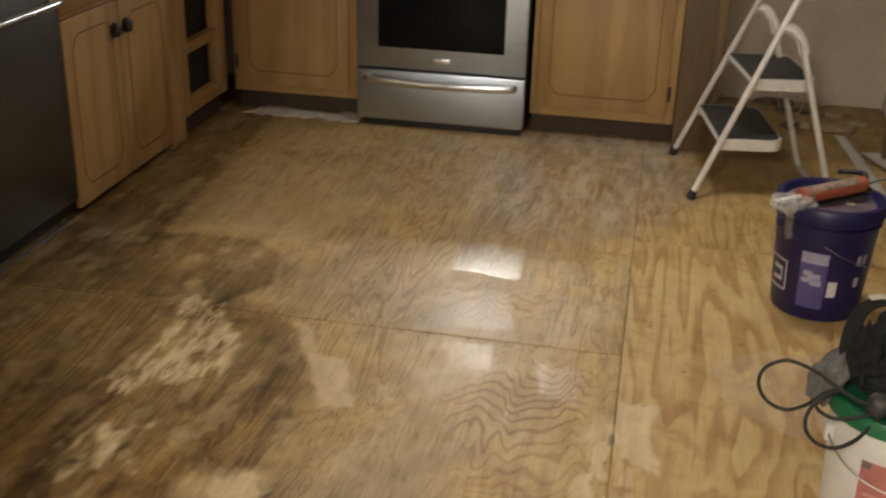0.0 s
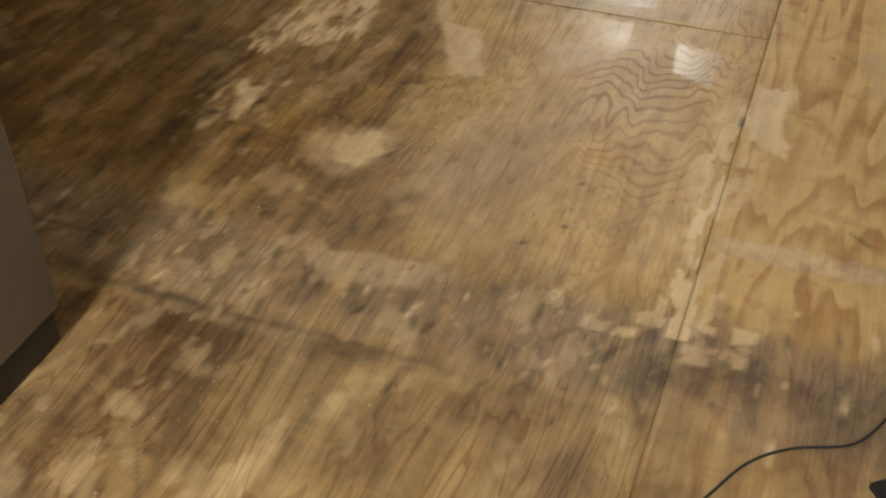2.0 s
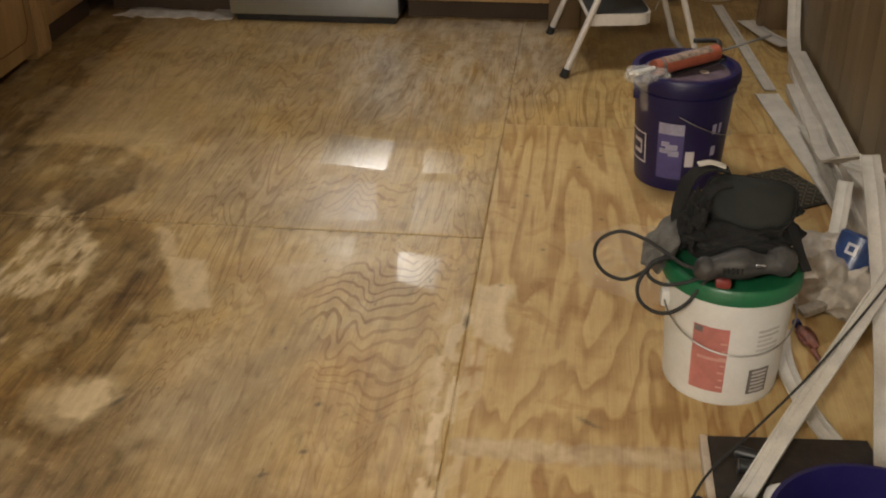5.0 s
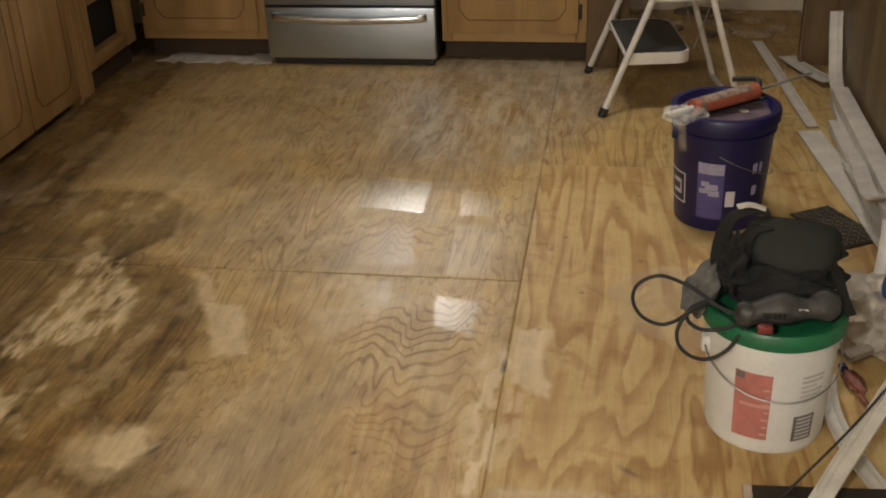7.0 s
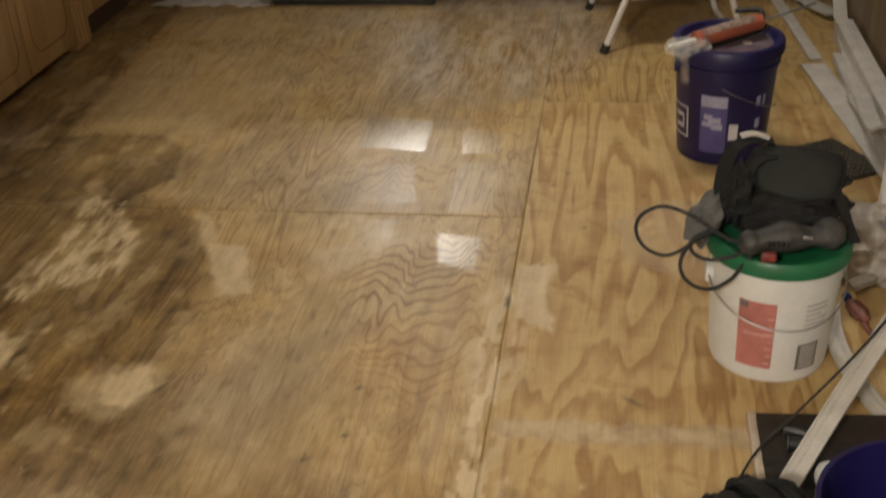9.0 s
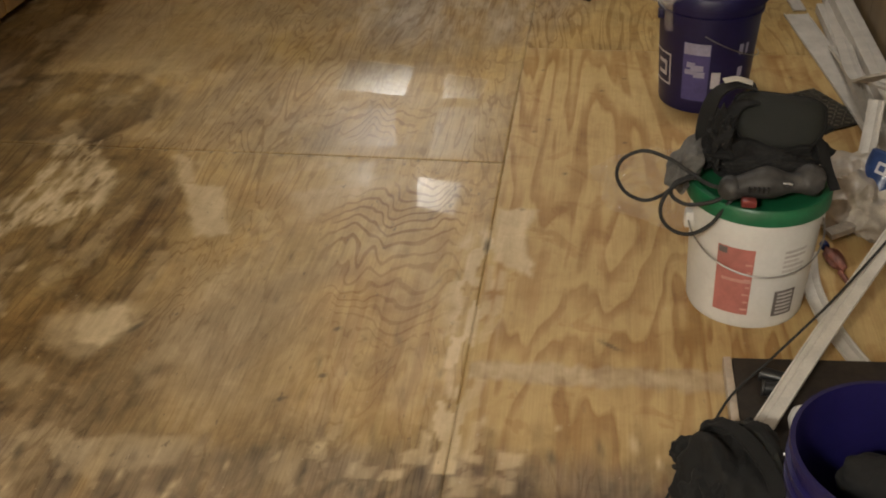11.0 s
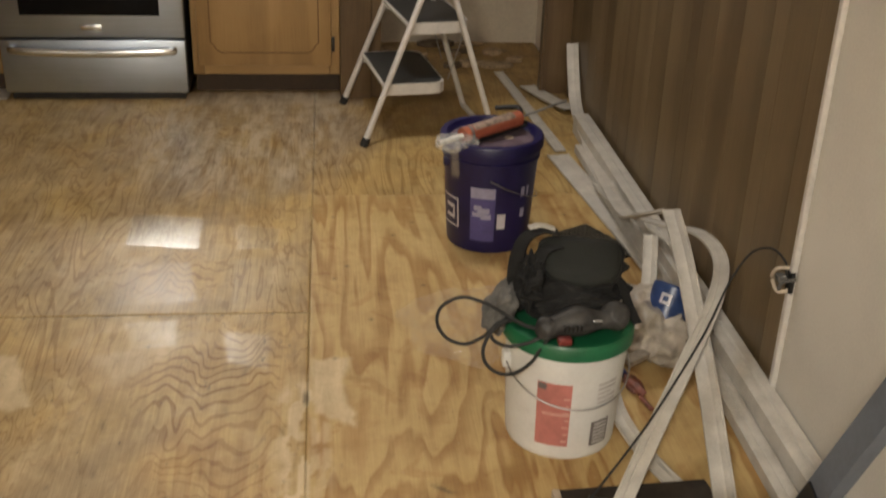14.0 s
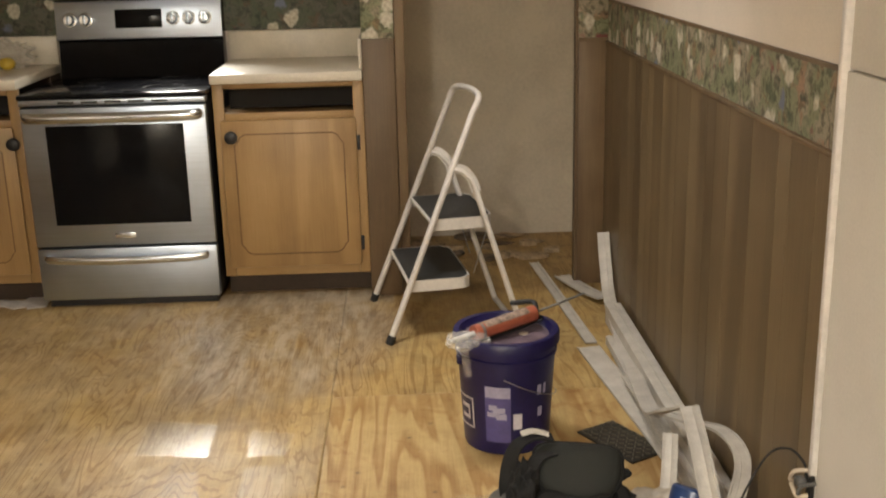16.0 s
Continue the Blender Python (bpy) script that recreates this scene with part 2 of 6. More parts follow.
PLY = plywood_material()
PAPER = paper_material("floral_border", ((0.060, 0.058, 0.036), (0.16, 0.145, 0.095), (0.36, 0.31, 0.225), (0.20, 0.19, 0.14)), 0.44)
# the border's paper again, colours darkened for the shade behind the range
PAPER_SHADED = paper_material("floral_border_shaded", ((0.030, 0.034, 0.024), (0.070, 0.074, 0.052), (0.125, 0.120, 0.090), (0.075, 0.085, 0.064)), 0.22)
OAK = timber("honey_oak", (0.27, 0.162, 0.066), (0.355, 0.220, 0.092), (0.42, 0.270, 0.122), 2, 0.42, 26)
OAK_X = timber("honey_oak_rail", (0.27, 0.162, 0.066), (0.355, 0.220, 0.092), (0.42, 0.270, 0.122), 0, 0.42, 26)
OAK_Y = timber("honey_oak_side_rail", (0.27, 0.162, 0.066), (0.355, 0.220, 0.092), (0.42, 0.270, 0.122), 1, 0.42, 26)
GROOVE = plain("dark_groove", (0.15, 0.078, 0.030), 0.6)
PANEL = timber("walnut_panelling", (0.100, 0.067, 0.033), (0.150, 0.104, 0.053), (0.205, 0.148, 0.080), 2, 0.45, 14, 3.0, vary=0.13)
TRIM_BROWN = timber("walnut_board", (0.098, 0.061, 0.030), (0.150, 0.096, 0.049), (0.20, 0.134, 0.070), 2, 0.5, 18, 5.0)
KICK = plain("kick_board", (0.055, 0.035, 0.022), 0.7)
# near-black paint for the shade inside openings, slots and holes
DARK = plain("void_shade", (0.012, 0.011, 0.010), 0.8)
STEEL = steel_material("brushed_steel")
STEEL_V = steel_material("brushed_steel_upright", (0.12, 0.117, 0.11), 0.42, 2)
FRIDGE = plain("taupe_enamel", (0.125, 0.108, 0.088), 0.45, 0.0, 0.08, 5, 0.1)
CHROME = plain("polished_steel", (0.72, 0.77, 0.84), 0.22, 1.0, 0.05, bump=0.02)
BLACK_GLASS = plain("black_glass", (0.008, 0.008, 0.009), 0.12, 0.0, 0.1, bump=0.0)
BLACK_GLASS.node_tree.nodes["Principled BSDF"].inputs["Specular IOR Level"].default_value = 0.10
BLACK = plain("black_plastic", (0.015, 0.015, 0.016), 0.45)
FABRIC = plain("black_fabric", (0.0072, 0.0072, 0.0078), 0.9, 0.0, 0.25, 25, 0.5, 400)
PAD = plain("charcoal_pad", (0.0100, 0.0120, 0.0105), 0.75, 0.0, 0.2, 25, 0.4, 500)
GREY_TOOL = plain("dusty_grey_plastic", (0.042, 0.040, 0.040), 0.55, 0.0, 0.3, 30)
GREY_CLOTH = plain("grey_dusty_cloth", (0.13, 0.125, 0.12), 0.9, 0.0, 0.25, 20, 0.5, 300)
COUNTER = plain("cream_laminate", (0.68, 0.62, 0.52), 0.35, 0.0, 0.06, 6)
WALL_BEIGE = plain("beige_plaster", (0.60, 0.535, 0.435), 0.85, 0.0, 0.10, 2.5, 0.3, 60)
WALL_PINK = plain("pinkish_white_paint", (0.80, 0.725, 0.64), 0.75, 0.0, 0.05, 2.0, 0.15, 120)
WALL_WHITE = plain("white_primed_board", (0.83, 0.79, 0.725), 0.6, 0.0, 0.06, 2.0, 0.15, 140)
CEIL = plain("ceiling_paint", (0.72, 0.68, 0.60), 0.9, 0.0, 0.06, 3.0)
WHITE_METAL = plain("white_enamel", (0.66, 0.63, 0.60), 0.35, 0.0, 0.07, 20, 0.05)
WHITE_VINYL = plain("white_vinyl", (0.56, 0.53, 0.485), 0.45, 0.0, 0.10, 16, 0.25, 200)
TREAD = plain("grey_rubber", (0.034, 0.037, 0.038), 0.5, 0.0, 0.35, 30, 0.3)
RUBBER = plain("black_rubber", (0.02, 0.02, 0.02), 0.7)
PURPLE = plain("indigo_plastic", (0.010, 0.008, 0.068), 0.40, 0.0, 0.12, 12, 0.05)
PURPLE_LID = plain("dusty_lid", (0.12, 0.085, 0.11), 0.55, 0.0, 0.3, 18)
PALE_PRINT = plain("pale_print", (0.36, 0.35, 0.50), 0.45)
WHITE_PRINT = plain("white_print", (0.62, 0.60, 0.66), 0.45)
WHITE_PLASTIC = plain("white_plastic", (0.66, 0.66, 0.65), 0.38, 0.0, 0.05, 9, 0.06)
GREEN = plain("green_plastic", (0.010, 0.115, 0.048), 0.38, 0.0, 0.10, 12, 0.05)
RED_LABEL = plain("red_print", (0.45, 0.165, 0.145), 0.5, 0.0, 0.10, 22)
PINK_PRINT = plain("pink_print", (0.60, 0.33, 0.28), 0.5)
GREY_PRINT = plain("grey_print", (0.50, 0.475, 0.47), 0.5)
DARK_PRINT = plain("dark_print", (0.15, 0.13, 0.13), 0.5)
RED_PLASTIC = plain("red_plastic", (0.20, 0.035, 0.03), 0.4)
ORANGE = plain("orange_label", (0.33, 0.090, 0.050), 0.4, 0.0, 0.15, 30)
BEIGE_PLASTIC = plain("cream_plastic", (0.55, 0.46, 0.36), 0.4)
BLUE_PRINT = plain("blue_wrapper", (0.022, 0.050, 0.155), 0.3, 0.0, 0.2, 25, 0.3, 60)
CARD = plain("dark_brown_board", (0.028, 0.020, 0.014), 0.75, 0.0, 0.3, 16)
WIRE = plain("steel_wire", (0.40, 0.40, 0.40), 0.5, 1.0)
BLUE_GREY = plain("blue_grey_metal", (0.12, 0.135, 0.165), 0.45, 0.0, 0.1)
BAG = plain("milky_plastic_bag", (0.40, 0.355, 0.30), 0.35, 0.0, 0.2, 14, 0.4, 45)
FILM = film_material("clear_film", (0.85, 0.82, 0.78), 0.25)
THIN_FILM = film_material("thin_film", (0.85, 0.78, 0.70), 0.11, 0.09)
RUBBLE = plain("torn_backing", (0.34, 0.25, 0.155), 0.9, 0.0, 0.4, 14, 0.6, 60)
OLD_BACKING = plain("old_backing", (0.14, 0.10, 0.065), 0.9, 0.0, 0.3, 20, 0.5)
DUST = plain("white_plaster_dust", (0.62, 0.58, 0.54), 0.9, 0.0, 0.15, 20, 0.5)
VENT = plain("brown_register", (0.030, 0.026, 0.020), 0.45, 0.2)
VENT_FIN = plain("register_scroll", (0.130, 0.115, 0.090), 0.45, 0.2, 0.2, 30)
DULL_RED = plain("dull_red_wrapper", (0.19, 0.065, 0.045), 0.5, 0.0, 0.3, 40)
TAUPE_STICK = plain("taupe_plastic", (0.20, 0.165, 0.125), 0.5, 0.0, 0.25, 20)
GLOW = Nodes("lamp_diffuser").done(Base_Color=(0.9, 0.88, 0.8), Emission_Color=(1.0, 0.86, 0.66), Emission_Strength=2.5)
BURNER = plain("burner_ring", (0.05, 0.05, 0.055), 0.25)

# ---- mesh tools ----
HOME = {}


def thing(name, m, label, category, group="", kind=""):
    """An empty at the base of a thing; its parts are given in the world and hang under it."""
    ob = new(name)
    ob.empty_display_size = 0.1
    ob.matrix_world = m
    HOME[ob] = m.inverted()
    return tagged(ob, label, category, group, kind)


def mesh_of(name, bm, material, smooth=True):
    me = bpy.data.meshes.new(name)
    bmesh.ops.recalc_face_normals(bm, faces=bm.faces)
    bm.to_mesh(me)
    bm.free()
    for p in me.polygons:
        p.use_smooth = smooth
    if smooth:
        me.set_sharp_from_angle(angle=radians(38))
    me.materials.append(material)
    return me


def part(name, bm, material, parent, label=""):
    """One mesh object, built in the world's metres, under a thing or a part."""
    root = parent
    while root.parent:
        root = root.parent
    if root in HOME:
        bm.transform(HOME[root])
    ob = new(name, mesh_of(name, bm, material))
    ob.parent = parent
    return tagged(ob, label)


def solo(name, bm, material, label, category, kind="", group="", base=None):
    """A thing of one mesh, with its origin at its base."""
    if base is not None:
        bm.transform(Matrix.Translation(base).inverted())
    ob = new(name, mesh_of(name, bm, material))
    if base is not None:
        ob.location = base
    return tagged(ob, label, category, group, kind)


def box(x0, y0, z0, x1, y1, z1, bevel=0.0, bm=None, seg=2):
    own = bmesh.new()
    bmesh.ops.create_cube(own, size=1.0, matrix=Matrix.Translation(((x0 + x1) / 2, (y0 + y1) / 2, (z0 + z1) / 2)) @ Matrix.Diagonal((abs(x1 - x0), abs(y1 - y0), abs(z1 - z0), 1)))
    if bevel:
        bmesh.ops.bevel(own, geom=own.edges[:], offset=bevel, segments=seg, affect="EDGES", profile=0.5)
    return join(bm, own)


def join(bm, own):
    if bm is None:
        return own
    me = bpy.data.meshes.new("tmp")
    own.to_mesh(me)
    own.free()
    bm.from_mesh(me)
    bpy.data.meshes.remove(me)
    return bm


def smooth_line(pts, steps=8):
    """A soft curve through the points."""
    p = [Vector(q) for q in pts]
    p = [p[0] * 2 - p[1]] + p + [p[-1] * 2 - p[-2]]
    out = []
    for i in range(1, len(p) - 2):
        for k in range(steps):
            t = k / steps
            a, b, c, d = p[i - 1], p[i], p[i + 1], p[i + 2]
            out.append(0.5 * ((2 * b) + (c - a) * t + (2 * a - 5 * b + 4 * c - d) * t * t + (3 * b - a - 3 * c + d) * t ** 3))
    out.append(p[-2])
    return out


def sweep(line, shape, up=(0, 0, 1), bm=None, closed=False):
    """Carries a closed outline (side, up) along a line."""
    own = bmesh.new()
    rings = []
    n = len(line)
    side_before = None
    for i, q in enumerate(line):
        a = line[i - 1] if i or closed else line[0]
        b = line[(i + 1) % n] if i < n - 1 or closed else line[-1]
        d = (Vector(b) - Vector(a)).normalized()
        side = d.cross(Vector(up))
        if side.length < 0.05:
            side = side_before or d.cross(Vector((0, 1, 0.01)))
        side.normalize()
        if side_before is not None and side.dot(side_before) < 0:
            side = -side
        side_before = side
        top = side.cross(d).normalized()
        rings.append([own.verts.new(Vector(q) + side * s + top * u) for s, u in shape])
    k = len(shape)
    for i in range(n if closed else n - 1):
        r, s = rings[i], rings[(i + 1) % n]
        for j in range(k):
            own.faces.new((r[j], r[(j + 1) % k], s[(j + 1) % k], s[j]))
    if not closed:
        own.faces.new(rings[0])
        own.faces.new(rings[-1])
    return join(bm, own)


def round_shape(r, n=10):
    return [(r * math.cos(2 * math.pi * i / n), r * math.sin(2 * math.pi * i / n)) for i in range(n)]


def tube(pts, r, n=10, soft=True, bm=None, closed=False):
    return sweep(smooth_line(pts) if soft else [Vector(p) for p in pts], round_shape(r, n), bm=bm, closed=closed)


def ribbon(pts, width, thick, bm=None, lip=0.0, steps=8, up=(0, 0, 1)):
    w, h = width / 2, thick / 2
    shape = [(-w, -h), (w, -h), (w, h), (-w, h)]
    if lip:
        shape = [(-w, -h), (w, -h), (w, h + lip), (w - thick, h + lip), (w - thick, h), (-w * 0.1, h), (-w * 0.2, h + lip * 0.4), (-w * 0.3, h), (-w + thick, h), (-w + thick, h + lip), (-w, h + lip)]
    return sweep(smooth_line(pts, steps), shape, up, bm)


def lathe(cx, cy, profile, n=48, bm=None, tilt=None):
    """Turns a profile of (radius, height) round an upright axis."""
    own = bmesh.new()
    rings = []
    for r, z in profile:
        if r < 1e-5:
            rings.append([own.verts.new((cx, cy, z))])
        else:
            rings.append([own.verts.new((cx + r * math.cos(2 * math.pi * i / n), cy + r * math.sin(2 * math.pi * i / n), z)) for i in range(n)])
    for a, b in zip(rings, rings[1:]):
        for i in range(n):
            j = (i + 1) % n
            if len(a) == 1 and len(b) > 1:
                own.faces.new((a[0], b[i], b[j]))
            elif len(b) == 1 and len(a) > 1:
                own.faces.new((a[i], a[j], b[0]))
            elif len(a) > 1:
                own.faces.new((a[i], a[j], b[j], b[i]))
    return join(bm, own)


def lump(c, size, amount=0.2, freq=6.0, seed=0.0, level=4, turn=(0, 0, 0), flat=None, bm=None):
    """A crumpled, rounded heap."""
    own = bmesh.new()
    bmesh.ops.create_icosphere(own, subdivisions=level, radius=1.0)
    m = Euler([radians(a) for a in turn]).to_matrix()
    for v in own.verts:
        d = v.co.normalized()
        p = d * freq * 0.35 + Vector((seed, seed * 1.3, seed * 0.7))
        k = 1 + amount * (noise.noise(p) + 0.35 * noise.noise(p * 1.9) - 0.5 * abs(noise.noise(p * 1.5 + Vector((3, 1, 2)))) ** 0.6 + 0.05 * noise.noise(p * 6))
        q = m @ Vector((d.x * size[0] * k, d.y * size[1] * k, d.z * size[2] * k))
        q += Vector(c)
        if flat is not None and q.z < flat:
            q.z = flat + 0.001 * (q.z - flat)
        v.co = q
    return join(bm, own)


def slab(outline, z0, z1, bm=None):
    """A flat piece with the given outline."""
    own = bmesh.new()
    lo = [own.verts.new((x, y, z0)) for x, y in outline]
    hi = [own.verts.new((x, y, z1)) for x, y in outline]
    own.faces.new(hi)
    own.faces.new(list(reversed(lo)))
    for i in range(len(lo)):
        j = (i + 1) % len(lo)
        own.faces.new((lo[i], lo[j], hi[j], hi[i]))
    return join(bm, own)


def ragged(outline, amount=0.012, step=0.03, seed=1):
    """The outline with a torn edge."""
    rnd = random.Random(seed)
    out = []
    for (x0, y0), (x1, y1) in zip(outline, outline[1:] + outline[:1]):
        k = max(1, int(math.hypot(x1 - x0, y1 - y0) / step))
        for i in range(k):
            t = i / k
            out.append((x0 + (x1 - x0) * t + rnd.uniform(-amount, amount), y0 + (y1 - y0) * t + rnd.uniform(-amount, amount)))
    return out

# ---- the room ----
X_LEFT, X_RIGHT, Y_BACK, Y_NEAR, H = -1.27, 2.42, 0.67, -6.2, 2.38
FRONT = 0.06          # faces of the cabinets beside the range
LEFT_FRONT = -0.63    # faces of the cabinets along the left wall

solo("wall_north", box(-1.39, Y_BACK, -0.02, 1.538, Y_BACK + 0.1, H), WALL_PINK, "painted kitchen wall behind the range", "wall", "structure")
solo("wall_left", box(X_LEFT - 0.1, Y_NEAR, -0.02, X_LEFT, Y_BACK, H), WALL_PINK, "plain painted kitchen wall", "wall", "structure")
solo("wall_south", box(X_LEFT - 0.1, Y_NEAR - 0.1, -0.02, 2.6, Y_NEAR, H), WALL_PINK, "plain painted wall", "wall", "structure")
solo("ceiling", box(-1.4, Y_NEAR - 0.1, H, 2.6, 1.2, H + 0.08), CEIL, "off-white flat ceiling", "ceiling", "structure")
solo("wall_alcove", box(1.54, 0.986, -0.02, 2.6, 1.08, H), WALL_BEIGE, "bare beige plaster wall of the alcove", "wall", "structure")
solo("wall_alcove_left", box(1.54, 0.082, -0.02, 1.574, 0.985, H), WALL_BEIGE, "bare beige side of the alcove", "wall", "structure")
right = thing("wall_right", pose(X_RIGHT, -1.2, 0), "wall with walnut wainscot, floral border and painted top", "wall", "", "structure")
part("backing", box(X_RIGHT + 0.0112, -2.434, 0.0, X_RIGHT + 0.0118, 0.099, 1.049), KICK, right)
part("wall_core", box(X_RIGHT + 0.012, Y_NEAR, -0.02, 2.55, 0.985, H), WALL_PINK, right)
part("wallpaper_border", box(X_RIGHT + 0.008, -2.435, 1.062, X_RIGHT + 0.012, 0.10, 1.222), PAPER, right, "faded floral wallpaper border")
part("border_strip", box(X_RIGHT + 0.005, -2.435, 1.222, X_RIGHT + 0.012, 0.10, 1.232), TRIM_BROWN, right, "thin dark strip above the border")
part("cap_strip", box(X_RIGHT - 0.004, -2.435, 1.050, X_RIGHT + 0.012, 0.09, 1.062, 0.002), TRIM_BROWN, right, "reddish brown cap strip")

primed = thing("primed_wall_panel", pose(X_RIGHT, -3.6, 0), "white primed board wall with an open joint", "wall panel", "", "structure")
part("lower_board", box(X_RIGHT - 0.010, Y_NEAR, 0.0, X_RIGHT + 0.012, -2.457, 1.232, 0.002), WALL_WHITE, primed)
part("upper_board", box(X_RIGHT - 0.006, Y_NEAR, 1.237, X_RIGHT + 0.012, -2.457, H, 0.002), WALL_WHITE, primed)
solo("casing", box(X_RIGHT - 0.022, -2.456, 0.0, X_RIGHT + 0.012, -2.436, H, 0.005), WHITE_METAL, "narrow white corner casing strip", "casing", "structure")

# wood posts at both sides of the alcove
post = thing("corner_post_cabinet", pose(1.46, 0.1, 0), "brown wood end panel with a scrap of floral wallpaper", "end panel", "", "structure")
part("board", box(1.402, 0.03, 0.0, 1.535, 0.66, 1.10, 0.003), TRIM_BROWN, post)
part("upper_board", box(1.402, 0.034, 1.10, 1.535, 0.66, H, 0.002), PAPER, post, "floral wallpaper over the panel top")
part("corner_bead", box(1.536, 0.05, 0.0, 1.578, 0.08, H, 0.004), TRIM_BROWN, post)
post = thing("corner_post_right", pose(2.36, 0.1, 0), "brown panelled post with floral wallpaper above", "post", "", "structure")
part("board", box(2.305, 0.10, 0.0, X_RIGHT + 0.012, 0.16, 1.062, 0.003), TRIM_BROWN, post)
part("upper_board", box(2.305, 0.10, 1.075, X_RIGHT + 0.012, 0.16, H, 0.002), PAPER, post, "floral wallpaper")
part("cap_strip", box(2.303, 0.094, 1.062, X_RIGHT + 0.012, 0.16, 1.075), TRIM_BROWN, post)
part("edge_bead", box(2.294, 0.104, 0.0, 2.304, 0.158, H), TRIM_BROWN, post)

# wallpaper on the wall behind the range
solo("wallpaper", box(-1.26, Y_BACK - 0.004, 1.10, 1.40, Y_BACK - 0.001, 1.60), PAPER_SHADED, "faded floral wallpaper above the backsplash, shade painted in", "wallpaper", "structure")

# unseen ceiling lamps: kitchen one added as fill, rear one inferred
for lx, ly, half in ((1.45, -1.15, 0.26), (0.70, -5.85, 0.16)):
    lamp = thing("unseen_ceiling_lamp", pose(lx, ly, H), "unseen square white ceiling lamp, switched on", "lamp", "ceiling lamps")
    part("frame", box(lx - half - 0.02, ly - half - 0.02, H - 0.03, lx + half + 0.02, ly + half + 0.02, H, 0.006), WHITE_METAL, lamp)
    part("diffuser", box(lx - half, ly - half, H - 0.042, lx + half, ly + half, H - 0.031, 0.004), GLOW, lamp, "glowing white diffuser")

# unseen range hood, inferred; lamp strip set low at the back for floor glints
hood = thing("range_hood", pose(0.38, 0.4, 1.40), "unseen white under-cabinet range hood with a lit lamp strip", "range hood")
part("shell", box(0.0, 0.18, 1.40, 0.757, 0.66, 1.54, 0.01), WHITE_METAL, hood)
part("lamp_strip", box(0.44, 0.60, 1.345, 0.757, 0.655, 1.399, 0.004), GLOW, hood, "glowing lamp strip")


# ---- the range ----
def make_range():
    r = thing("range", pose(0.378, 0.3, 0), "stainless steel electric range with black glass cooktop", "range")
    part("body", box(0.004, 0.035, 0.03, 0.753, 0.655, 0.893, 0.004), BLACK, r, "black side panels")
    part("base", box(0.02, 0.03, 0.0, 0.737, 0.6, 0.035), BLACK, r)
    d = part("drawer", box(0.002, -0.002, 0.035, 0.755, 0.034, 0.262, 0.006), STEEL, r, "brushed steel storage drawer")
    bow = [(0.045, 0.0, 0.225), (0.05, -0.03, 0.225), (0.15, -0.046, 0.222), (0.378, -0.055, 0.219), (0.607, -0.046, 0.222), (0.707, -0.03, 0.225), (0.712, 0.0, 0.225)]
    part("drawer_handle", sweep(smooth_line(bow), [(s * 0.5, u * 1.0) for s, u in round_shape(0.017)]), CHROME, d, "bowed bright handle")
    door = part("oven_door", box(0.002, -0.004, 0.272, 0.755, 0.034, 0.86, 0.006), STEEL, r, "brushed steel oven door")
    part("window", box(0.098, -0.008, 0.366, 0.659, -0.002, 0.785, 0.002), BLACK_GLASS, door, "dark glass window")
    part("badge", box(0.335, -0.008, 0.305, 0.422, -0.003, 0.328, 0.003), CHROME, door)
    bar = [(0.03, 0.0, 0.825), (0.035, -0.04, 0.825), (0.12, -0.055, 0.824), (0.378, -0.06, 0.823), (0.637, -0.055, 0.824), (0.722, -0.04, 0.825), (0.727, 0.0, 0.825)]
    part("door_handle", sweep(smooth_line(bar), [(s * 0.7, u * 1.0) for s, u in round_shape(0.022)]), CHROME, door, "broad bright handle")
    part("front_trim", box(0.0, -0.006, 0.868, 0.757, 0.05, 0.893, 0.005), STEEL, r)
    for i in range(5):
        part("vent_slot", box(0.16 + i * 0.095, -0.0075, 0.876, 0.225 + i * 0.095, -0.0045, 0.884), DARK, r)
    top = part("cooktop", box(-0.004, -0.012, 0.894, 0.761, 0.60, 0.914, 0.006), BLACK_GLASS, r, "black glass cooktop")
    for cx, cy, rad in ((0.2, 0.16, 0.105), (0.56, 0.16, 0.085), (0.2, 0.43, 0.075), (0.56, 0.43, 0.105)):
        part("burner", lathe(cx, cy, [(rad - 0.004, 0.9142), (rad - 0.004, 0.9150), (rad, 0.9150), (rad, 0.9142), (rad - 0.004, 0.9142)], 40), BURNER, top, "grey burner ring")
    back = bmesh.new()
    prof = [(0.555, 0.914), (0.66, 0.914), (0.66, 1.255), (0.605, 1.255), (0.590, 1.24), (0.575, 1.085), (0.590, 1.07), (0.575, 0.96)]
    rings = [[back.verts.new((x, y, z)) for y, z in prof] for x in (0.015, 0.755)]
    back.faces.new(rings[0])
    back.faces.new(list(reversed(rings[1])))
    for i in range(len(prof)):
        j = (i + 1) % len(prof)
        back.faces.new((rings[0][i], rings[1][i], rings[1][j], rings[0][j]))
    part("backguard", back, BLACK_GLASS, r, "black glass backguard")
    m = Matrix.Translation((0.385, 0.576, 1.165)) @ Euler((radians(-5.5), 0, 0)).to_matrix().to_4x4()
    face = box(-0.372, -0.006, -0.082, 0.372, 0.008, 0.088, 0.004)
    face.transform(m)
    panel = part("control_panel", face, STEEL, r, "brushed steel control panel")
    disp = box(-0.105, -0.009, -0.035, 0.105, -0.004, 0.048, 0.003)
    disp.transform(m)
    part("display", disp, BLACK_GLASS, panel, "dark display")
